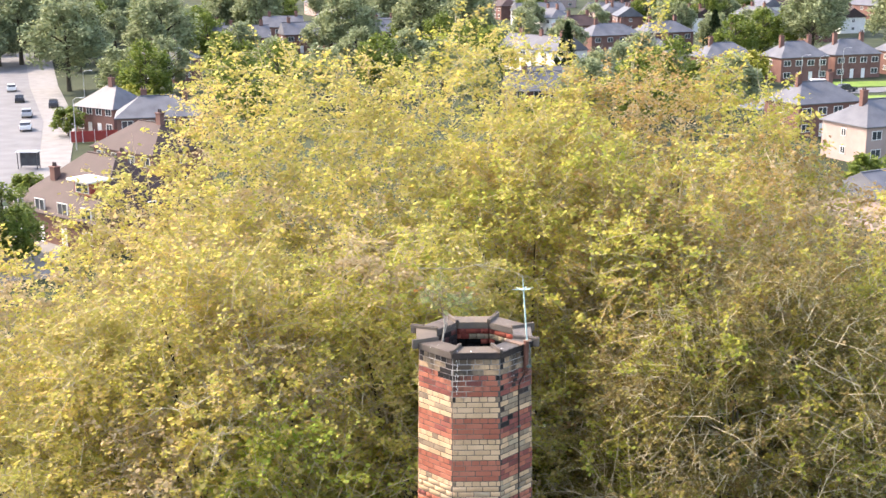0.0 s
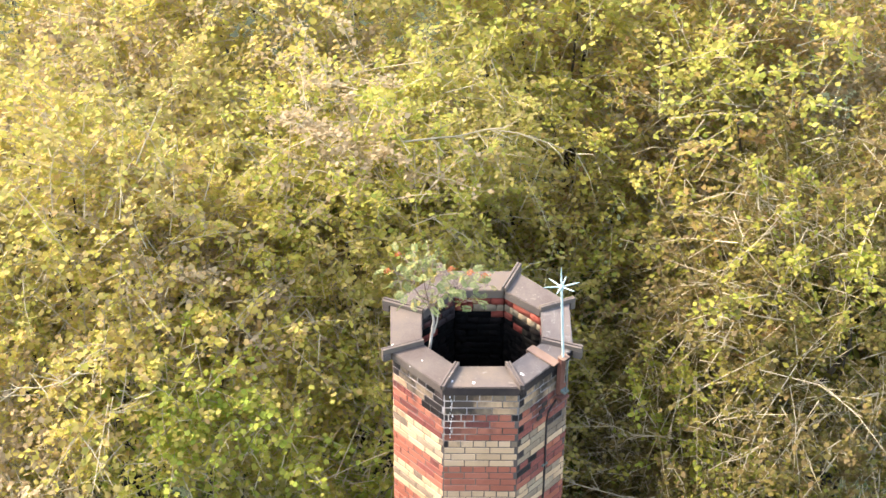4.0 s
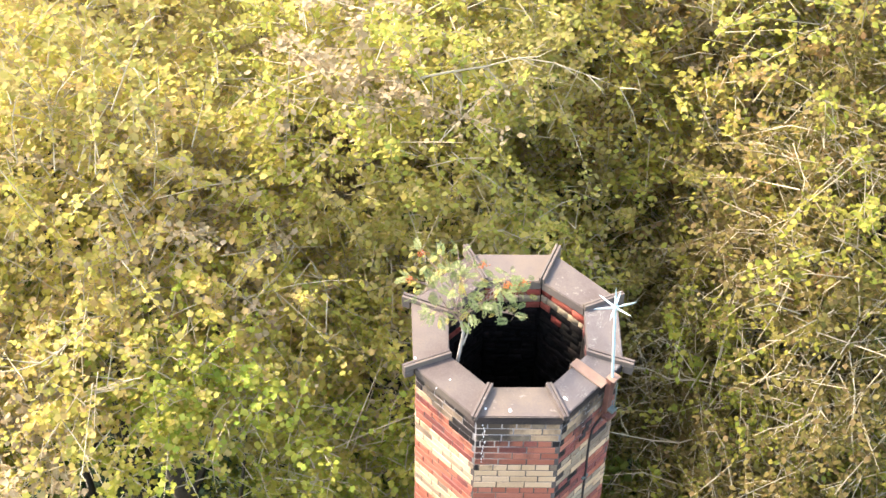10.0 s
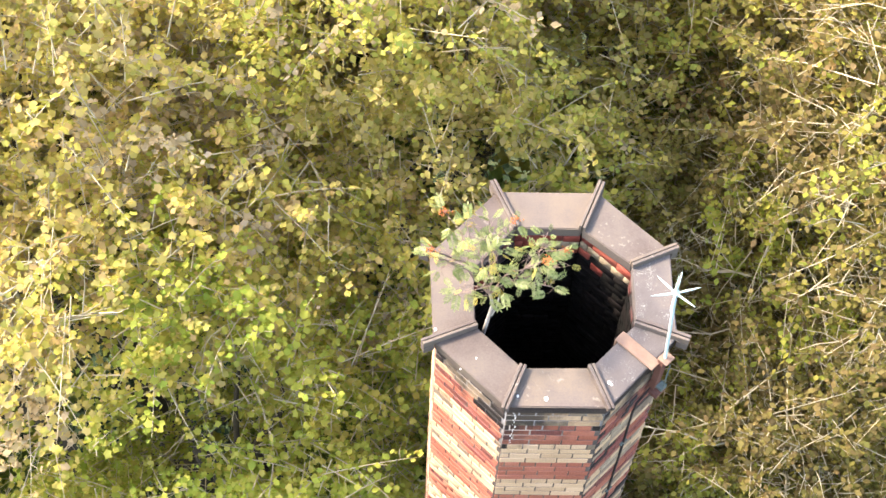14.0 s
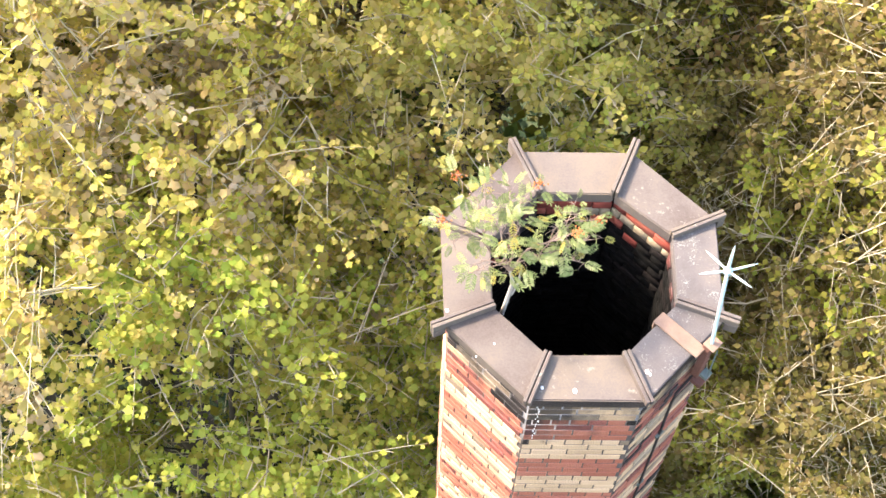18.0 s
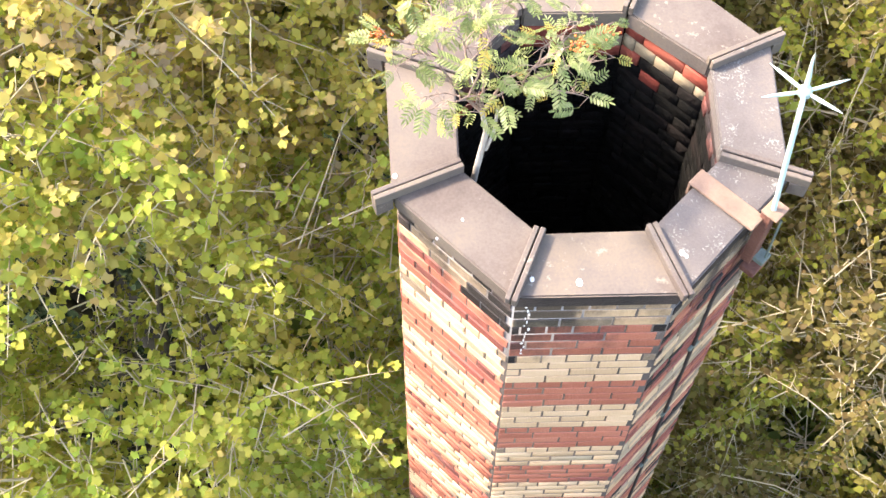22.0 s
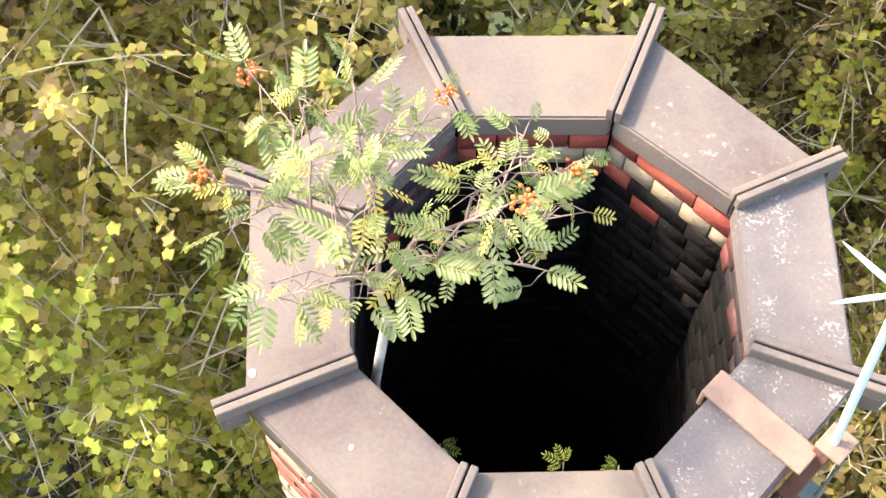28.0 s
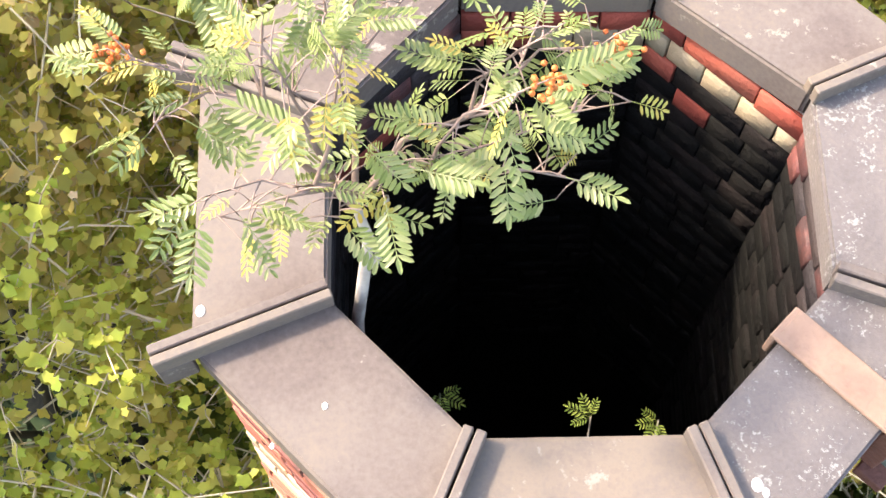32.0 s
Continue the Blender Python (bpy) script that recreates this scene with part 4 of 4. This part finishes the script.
dome(-6.8, -0.8, -4.6, 2.8, 2.8, 4.0, 1000, 16, 0.10, "leafgreen", "dark green shrub-like tree in the shade", **UNDER)
dome(7.6, 0.5, -3.4, 3.0, 3.0, 4.4, 1200, 14, 0.10, "leaftan", "olive tree with thin twigs farther from the chimney", **UNDER)
for x, y, top, rx, ry in ((-5.5, 5.2, -3.0, 3.6, 3.0), (4.6, 5.2, -3.0, 3.6, 3.0), (-0.3, 7.2, -2.2, 3.6, 3.0), (9.5, 3.2, -3.4, 3.6, 3.4), (-9.8, 3.0, -3.6, 3.0, 3.4), (3.4, 1.8, -5.6, 2.6, 2.2)):
    dome(x, y, top, rx, ry, 3.6, 800, 16, 0.13, "leafgreen", "dark green undergrowth tree in the shade of taller crowns", **UNDER)
# Added leaf layer: keeps sun off the ground so gaps between crowns go black.
spots_ = np.stack([rng.uniform(-15, 15, 50000), rng.uniform(-9, 17, 50000), rng.uniform(0.1, 1, 50000) ** 1.5 * 6.0], 1)
spots_ = spots_[np.hypot(spots_[:, 0], spots_[:, 1]) > 1.9]
lv, lf = leaves(spots_, rng.uniform(0.15, 0.42, len(spots_)), simple=True)
tagged(arrays("undergrowth", lv, lf, "leafdark"), "dark leaves added to block sun and stand in for deep shade below the trees", "undergrowth", kind="stuff")


# ---- houses ----
def window(parent, m, w, h):
    """A white-framed window with two lights in a wall: m has x along the wall, y outwards."""
    bm = bmesh.new()
    for lo, hi in (((-w / 2, -0.05, -h / 2), (w / 2, 0.06, -h / 2 + 0.09)), ((-w / 2, -0.05, h / 2 - 0.09), (w / 2, 0.06, h / 2)), ((-w / 2, -0.05, -h / 2 + 0.09), (-w / 2 + 0.09, 0.06, h / 2 - 0.09)),
                   ((w / 2 - 0.09, -0.05, -h / 2 + 0.09), (w / 2, 0.06, h / 2 - 0.09)), ((-0.04, -0.05, -h / 2 + 0.09), (0.04, 0.06, h / 2 - 0.09))):
        box(bm, lo, hi)
    win = part("window", bm, "white", parent)
    win.matrix_basis = m
    bm = bmesh.new()
    box(bm, (-w / 2 + 0.05, -0.02, -h / 2 + 0.05), (w / 2 - 0.05, 0.02, h / 2 - 0.05))
    part("pane", bm, "glass", win)


def house(at, turn, w, d, eaves=5.0, rise=2.6, hip=True, wall="hbrick", roof="slate", stacks=((0.0, 0.0),), label="", rows=2, cols=4):
    """A house with its front towards local -y: walls, roof, stacks, windows and a door."""
    h = thing("house", (*at, 0), label or "two-storey red-brick house with a slate roof", "house", "houses of the suburb")
    h.rotation_euler = (0, 0, radians(turn))
    bm = bmesh.new()
    box(bm, (-w / 2, -d / 2, 0), (w / 2, d / 2, eaves))
    if not hip:
        for sx in (-1, 1):
            a = [bm.verts.new((sx * (w / 2), y, z)) for y, z in ((-d / 2, eaves), (d / 2, eaves), (0, eaves + rise))]
            b = [bm.verts.new((sx * (w / 2 - 0.25), y, z)) for y, z in ((-d / 2, eaves), (d / 2, eaves), (0, eaves + rise))]
            bm.faces.new(a if sx > 0 else a[::-1])
            bm.faces.new(b[::-1] if sx > 0 else b)
    part("wall", bm, wall, h)
    bm = bmesh.new()
    o, th = 0.35, 0.14
    in_x = w / 2 - d / 2 * 0.85 if hip else w / 2 + 0.1
    in_x = max(in_x, 0.3)
    for dz in (0, th):
        lo = [bm.verts.new((x, y, eaves - 0.1 + dz)) for x, y in ((-w / 2 - o, -d / 2 - o), (w / 2 + o, -d / 2 - o), (w / 2 + o, d / 2 + o), (-w / 2 - o, d / 2 + o))]
        a, b = bm.verts.new((-in_x, 0, eaves + rise + dz)), bm.verts.new((in_x, 0, eaves + rise + dz))
        for fc in ((lo[0], lo[1], b, a), (lo[2], lo[3], a, b), (lo[1], lo[2], b), (lo[3], lo[0], a)):
            bm.faces.new(fc if dz else fc[::-1])
        if dz == 0:
            first = lo
    for i in range(4):
        j = (i + 1) % 4
        bm.faces.new((first[i], first[j], lo[j], lo[i]))
    rf = part("roof", bm, roof, h)
    bm = bmesh.new()
    box(bm, (-in_x, -0.12, eaves + rise + th - 0.06), (in_x, 0.12, eaves + rise + th + 0.08), 0.03)
    part("ridge_tiles", bm, roof, rf)
    for sx, sy in stacks:
        bm = bmesh.new()
        top = eaves + rise * max(0.0, 1 - abs(sy) / (d / 2)) + 1.3
        box(bm, (sx - 0.45, sy - 0.35, eaves), (sx + 0.45, sy + 0.35, top), 0.02)
        box(bm, (sx - 0.52, sy - 0.42, top), (sx + 0.52, sy + 0.42, top + 0.14), 0.02)
        st = part("roof_chimney", bm, "hbrick", h)
        for q in (-0.2, 0.2):
            bm = bmesh.new()
            bmesh.ops.create_cone(bm, cap_ends=True, segments=8, radius1=0.13, radius2=0.10, depth=0.45, matrix=Matrix.Translation((sx + q, sy, top + 0.35)))
            part("chimney_pot", bm, "tile", st)
    for side_y in (-1, 1):
        for r in range(rows):
            for c in range(cols):
                x = -w / 2 + w * (c + 0.5) / cols
                if r == 0 and c in (1, 2) and cols == 4:
                    bm = bmesh.new()
                    box(bm, (x - 0.45, side_y * d / 2 - 0.06, 0.05), (x + 0.45, side_y * d / 2 + 0.06, 2.1), 0.01)
                    part("door", bm, "white", h)
                    continue
                m = pose(x, side_y * d / 2, 1.5 + 2.5 * r, 0, 0, 0)
                window(h, m, min(1.7, w / cols * 0.62), 1.25)
    for side_x in (-1, 1):
        for r in range(rows):
            window(h, pose(side_x * w / 2, 0, 1.5 + 2.5 * r, 0, 0, 90), 1.0, 1.1)
    return h


# the near house on the left, with a tiled hipped roof and a white dormer
near = house((-35.0, 110.5), -40, 16.0, 13.0, 3.2, 5.2, True, "hbrick", "tile", ((-3.9, -3.2), (1.6, 1.4)), "brick house with a red-brown tiled roof and a white dormer")
bm = bmesh.new()
box(bm, (1.2, -4.4, 4.9), (4.0, -1.2, 6.6), 0.02)
dormer = part("dormer", bm, "redpaint", near, "dormer with red cheeks and a white flat roof")
bm = bmesh.new()
box(bm, (0.7, -5.0, 6.6), (4.5, -0.8, 6.82), 0.03)
part("dormer_roof", bm, "white", dormer)
window(dormer, pose(2.6, -4.44, 5.9), 2.2, 1.0)
house((-35.8, 137.0), -40, 12, 9, 5.0, 3.0, True, "hbrick", "tile", ((2.0, 0.0),), "brick house with a grey-brown tiled roof")
house((-41.5, 167.5), 12, 12, 8, 5.0, 2.6, True, "hbrick", "slate", ((-2, 0.5), (4, 0.5)))
house((-52.0, 182.0), -35, 9, 8, 4.5, 3.0, True, "hbrick", "slate", ((0, 0),))
house((-60.0, 190.0 + 70), -30, 14, 8, 5.0, 2.6, True, "hbrick", "slate", ((-3, 0), (3, 0)))
# rows behind the wood on the left
for x, y, a in ((-64, 330, 10), (-50, 318, 12), (-36, 330, 20), (-24, 320, 24), (-12, 338, 18), (-78, 345, 8), (-45, 360, 6), (-22, 368, 10)):
    house((x, y), a, 12, 8.5, 5.2, 3.0, False, "hbrick", "slate", ((-4, 0), (4, 0)), "red-brick house with a slate gable roof")
# pale terrace and the semi-detached pairs on the right
house((26.0, 276.0), -52, 22, 8.5, 5.2, 2.8, False, "white", "slate", ((-7, 0), (0, 0), (7, 0)), "pale rendered terrace with a grey slate roof", cols=6)
house((22.5, 226.0), 8, 9, 7, 3.5, 2.2, False, "hbrick", "slate", (), "low brick outbuilding with a slate roof")
house((48.0, 318.0), 22, 15, 8.5, 5.2, 2.8, True, "hbrick", "slate", ((-4, 0), (4, 0)))
house((64.0, 326.0), 22, 15, 8.5, 5.2, 2.8, True, "hbrick", "slate", ((-4, 0), (4, 0)))
house((49.0, 262.0), -20, 12, 9, 5.2, 3.0, True, "hbrick", "slate", ((0, 0), (4, 0)))
house((63.5, 252.0), 14, 12, 8.5, 5.2, 2.8, True, "hbrick", "slate", ((-3, 0),))
for x, y in ((79.0, 251.0), (92.5, 257.0), (108.0, 262.0), (124.0, 268.0)):
    house((x, y), 16, 11.5, 8.5, 5.2, 3.0, True, "hbrick", "slate", ((-3.4, 0.0), (3.4, 0.0)), "red-brick semi-detached house with a hipped slate roof")
house((63.0, 153.0), 22, 14, 9, 5.2, 3.0, True, "render", "slate", ((-4.0, 0),), "pink rendered house with a dark slate roof")
house((60.0, 176.0), 22, 12, 8.5, 5.2, 2.8, True, "hbrick", "slate", ((-3, 0), (3, 0)))
house((50.0, 113.0), 30, 12, 9, 3.6, 2.2, False, "render", "slate", (), "low building with a pale grey slate roof", rows=1)
house((19.0, 200.0), 10, 12, 8.5, 4.6, 2.8, False, "hbrick", "slate", ((-3, 0),))
house((31.0, 214.0), -20, 12, 8.5, 4.6, 2.8, True, "render", "slate", ((0, 0),), "pale rendered house with a slate roof")
# the far suburb
rh = random.Random(5)
for k in range(64):
    y = rh.uniform(350, 640)
    x = rh.uniform(-0.10, 0.44) * y
    house((x, y), rh.choice((5, 18, 95, 110)) + rh.uniform(-6, 6), rh.choice((11, 13, 18)), 8.5, 5.2, 2.8, rh.random() < 0.5, rh.choice(("hbrick", "hbrick", "white", "render")), rh.choice(("slate", "slate", "tile")), ((-3, 0), (3, 0)), "distant two-storey house of the suburb", cols=3)

# fence, bus shelter, lamp posts
fence = thing("fence", (-56.0, 171.0, 0.1), "dark red panel fence beside the pavement", "fence")
for k in range(6):
    bm = bmesh.new()
    box(bm, (k * 1.8, -0.04, 0.05), (k * 1.8 + 1.72, 0.04, 1.75), 0.01)
    part("panel", bm, "redpaint", fence)
    bm = bmesh.new()
    box(bm, (k * 1.8 - 0.09, -0.07, -0.1), (k * 1.8, 0.07, 1.95), 0.01)
    part("post", bm, "white", fence)
fence.rotation_euler = (0, 0, radians(12))
shelter = thing("bus_shelter", (-55.5, 149.0, 0.10), "small bus shelter with dark posts and a flat roof", "bus shelter")
for px, py in ((-1.3, -0.6), (1.3, -0.6), (-1.3, 0.6), (1.3, 0.6)):
    bm = bmesh.new()
    box(bm, (px - 0.05, py - 0.05, 0), (px + 0.05, py + 0.05, 2.3), 0.01)
    part("post", bm, "cardark", shelter)
bm = bmesh.new()
box(bm, (-1.5, -0.8, 2.3), (1.5, 0.8, 2.42), 0.02)
part("roof", bm, "carsilver", shelter)
bm = bmesh.new()
box(bm, (-1.25, 0.58, 0.3), (1.25, 0.62, 2.1))
part("back_panel", bm, "glass", shelter)
for at in ((-53.5, 165, 0), (-63, 205, 0), (72.5, 224, 0), (75.5, 222, 0), (86, 240, 0)):
    lamp = thing("street_lamp", at, "tall grey street lamp post", "street lamp", "street lamps")
    v, f = [], []
    tube(v, f, [(0, 0, 0), (0, 0, 1.2), (0, 0, 7.5)], [0.11, 0.08, 0.05], 8)
    arrays("post", v, f, "carsilver", lamp)
    v, f = [], []
    tube(v, f, [(0, 0, 7.4), (0.4, 0, 7.75), (1.2, 0, 7.8)], [0.04, 0.035, 0.03], 6)
    arrays("arm", v, f, "carsilver", lamp)
    bm = bmesh.new()
    box(bm, (1.1, -0.12, 7.7), (1.7, 0.12, 7.86), 0.03)
    part("lantern", bm, "carsilver", lamp)


# ---- vehicles ----
def car(at, turn, paint, label, van=False):
    c = thing("van" if van else "car", at, label, "van" if van else "car", "parked vehicles")
    c.rotation_euler = (0, 0, radians(turn))
    L, W = (5.2, 1.95) if van else (4.2, 1.75)
    prof = [(-L / 2, 0.35), (-L / 2, 0.85), (-L / 2 + 0.1, 1.0), (L / 2 - 1.3, 1.0), (L / 2 - 0.1, 0.78), (L / 2, 0.6), (L / 2, 0.35)]
    cab = [(-L / 2 + 0.05, 1.0), (-L / 2 + 0.1, 2.1), (L / 2 - 1.9, 2.15), (L / 2 - 1.15, 1.0)] if van else [(-L / 2 + 0.25, 1.0), (-L / 2 + 0.75, 1.45), (0.35, 1.47), (L / 2 - 1.25, 1.0)]

    def extrude(name, p, half, mat, parent, top=1.0):
        bm = bmesh.new()
        a = [bm.verts.new((x, -half, z)) for x, z in p]
        b = [bm.verts.new((x, half, z)) for x, z in p]
        bm.faces.new(a)
        bm.faces.new(b[::-1])
        for i in range(len(p)):
            j = (i + 1) % len(p)
            bm.faces.new((a[j], a[i], b[i], b[j]))
        bmesh.ops.recalc_face_normals(bm, faces=bm.faces)
        bmesh.ops.bevel(bm, geom=list(bm.edges), offset=0.05, segments=2, affect="EDGES")
        return part(name, bm, mat, parent)

    body = extrude("body", prof, W / 2, paint, c)
    extrude("cabin", cab, W / 2 - 0.1, paint if van else "glass", c)
    if not van:
        bm = bmesh.new()
        box(bm, (-L / 2 + 0.72, -W / 2 + 0.14, 1.44), (0.38, W / 2 - 0.14, 1.50), 0.02)
        part("roof", bm, paint, c)
    else:
        bm = bmesh.new()
        box(bm, (L / 2 - 1.72, -W / 2 + 0.18, 1.25), (L / 2 - 1.42, W / 2 - 0.18, 1.9), 0.03)
        part("windscreen", bm, "glass", c)
    for wx in (-L / 2 + 0.8, L / 2 - 0.85):
        for wy in (-W / 2 + 0.1, W / 2 - 0.1):
            bm = bmesh.new()
            bmesh.ops.create_cone(bm, cap_ends=True, segments=14, radius1=0.32, radius2=0.32, depth=0.22, matrix=pose(wx, wy, 0.32, 90, 0, 0))
            part("wheel", bm, "tyre", c)
    return c


car((-67.3, 184.5, 0.14), 106, "carwhite", "white hatchback on the road")
car((-72.2, 200.5, 0.14), 106, "carsilver", "silver car on the road")
car((-80.5, 222.0, 0.14), 108, "cardark", "dark car on the road")
car((-71.5, 214.0, 0.10), 106, "cardark", "dark car parked at the kerb")
car((-88.0, 240.0, 0.14), 108, "carwhite", "pale car on the road")
car((78.0, 232.5, 0.0), 170, "carwhite", "white van parked by the lawn", True)
car((66.5, 214.0, 0.12), 40, "cardark", "dark car on the residential street")
car((83.0, 228.0, 0.12), 12, "cardark", "dark car parked by the lawn")


# ---- trees and bushes of the suburb ----
def far_tree(h, w, n, size, mat, clumps, label, cone=False):
    root = thing("tree", (0, 0, 0), label, "tree", "trees of the suburb")
    v, f = [], []
    tube(v, f, [(0, 0, 0), (0.1, 0, h * 0.3), (0, 0.1, h * 0.8)], [h * 0.03, h * 0.02, h * 0.006], 6)
    for q in range(7):
        a = q * 2.4
        s = Vector((0, 0, h * (0.25 + 0.06 * q)))
        tube(v, f, [s, s + Vector((math.cos(a) * w * 0.2, math.sin(a) * w * 0.2, h * 0.12)), s + Vector((math.cos(a) * w * 0.38, math.sin(a) * w * 0.38, h * 0.2))], [h * 0.01, h * 0.007, h * 0.002], 5)
    arrays("trunk", v, f, "bark", root)
    d = unit(clumps)
    if cone:
        z = rng.uniform(0.08, 1, clumps)
        r = (1 - z) * w / 2
        a = rng.uniform(0, 2 * math.pi, clumps)
        cc = np.stack([r * np.cos(a), r * np.sin(a), z * h], 1)
        cr = w * 0.09 * (1.4 - z)
    else:
        cc = d * (w / 2 * 0.82, w / 2 * 0.82, h * 0.36) * rng.uniform(0.6, 1.05, (clumps, 1)) + (0, 0, h * 0.56)
        cr = w * rng.uniform(0.08, 0.17, clumps)
    which = rng.integers(0, clumps, n)
    at = cc[which] + unit(n) * (cr[which] * rng.uniform(0.4, 1, n))[:, None]
    lv, lf = leaves(at, size * rng.uniform(0.6, 1.3, n), simple=True)
    tagged(arrays("crown", lv, lf, mat, root), kind="stuff")
    return root


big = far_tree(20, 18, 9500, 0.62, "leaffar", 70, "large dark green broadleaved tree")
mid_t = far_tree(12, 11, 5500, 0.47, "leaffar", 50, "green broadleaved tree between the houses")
olive = far_tree(13, 12, 5500, 0.49, "leafgreen", 50, "olive green tree between the houses")
yel = far_tree(8, 8.5, 4500, 0.42, "leafyellow", 40, "rounded yellow-green tree in a front garden")
bush = far_tree(5, 6, 3000, 0.33, "leafgreen", 30, "round green garden bush")
conifer = far_tree(12, 6.5, 6000, 0.38, "leafdark", 120, "dark green conifer beside the pale terrace", cone=True)
big.matrix_basis = pose(-76, 240, 0)
mid_t.matrix_basis = pose(-54, 236, 0)
olive.matrix_basis = pose(-40, 226, 0)
yel.matrix_basis = pose(67, 240, 0)
bush.matrix_basis = pose(-58.5, 178, 0)
conifer.matrix_basis = pose(30.5, 262, 0)
rt = random.Random(9)
for src, x, y in ((big, -62, 268), (mid_t, -33, 236), (mid_t, -58, 214), (olive, -52, 206), (bush, -52, 182), (yel, -50, 186), (bush, -46, 120), (mid_t, -46, 96), (big, -20, 292), (big, -2, 306), (big, 8, 300), (olive, 2, 288), (mid_t, 14, 300), (mid_t, -17, 262),
                  (olive, 72, 276), (big, 98, 300), (mid_t, 44, 244), (bush, 52, 232), (bush, 62, 138), (mid_t, 34, 292), (conifer, 74, 306), (big, 122, 306), (big, 132, 296), (mid_t, -66, 300), (big, -96, 300), (mid_t, -47, 288), (bush, 58, 132), (bush, 52, 128), (olive, -28, 206), (mid_t, -20, 214), (olive, -10, 222), (mid_t, 2, 230), (olive, 12, 236), (mid_t, 36, 216), (olive, 44, 206), (mid_t, 30, 200), (bush, 40, 190), (olive, -30, 180), (mid_t, 50, 190), (bush, -34, 150), (olive, 10, 262), (mid_t, -6, 256), (mid_t, 26, 186), (bush, 15, 182), (olive, 32, 176), (mid_t, 8, 206)):
    copy_thing(src, pose(x, y, 0, 0, 0, rt.uniform(0, 360)))
copy_thing(olive, pose(-42.5, 101, 0, 0, 0, 40) @ Matrix.Scale(0.58, 4))
copy_thing(olive, pose(-39.5, 96, 0, 0, 0, 140) @ Matrix.Scale(0.5, 4))
for k in range(70):
    y = rt.uniform(262, 420)
    x = rt.uniform(-0.40, 0.04) * y
    if x > -0.19 * y and y < 372:
        continue
    copy_thing(rt.choice((big, mid_t, mid_t, olive)), pose(x, y, 0, 0, 0, rt.uniform(0, 360)))
for k in range(110):
    y = rt.uniform(300, 660)
    x = rt.uniform(-0.5, 0.5) * y
    s = rt.choice((big, mid_t, mid_t, olive, olive))
    copy_thing(s, pose(x, y, 0, 0, 0, rt.uniform(0, 360)))
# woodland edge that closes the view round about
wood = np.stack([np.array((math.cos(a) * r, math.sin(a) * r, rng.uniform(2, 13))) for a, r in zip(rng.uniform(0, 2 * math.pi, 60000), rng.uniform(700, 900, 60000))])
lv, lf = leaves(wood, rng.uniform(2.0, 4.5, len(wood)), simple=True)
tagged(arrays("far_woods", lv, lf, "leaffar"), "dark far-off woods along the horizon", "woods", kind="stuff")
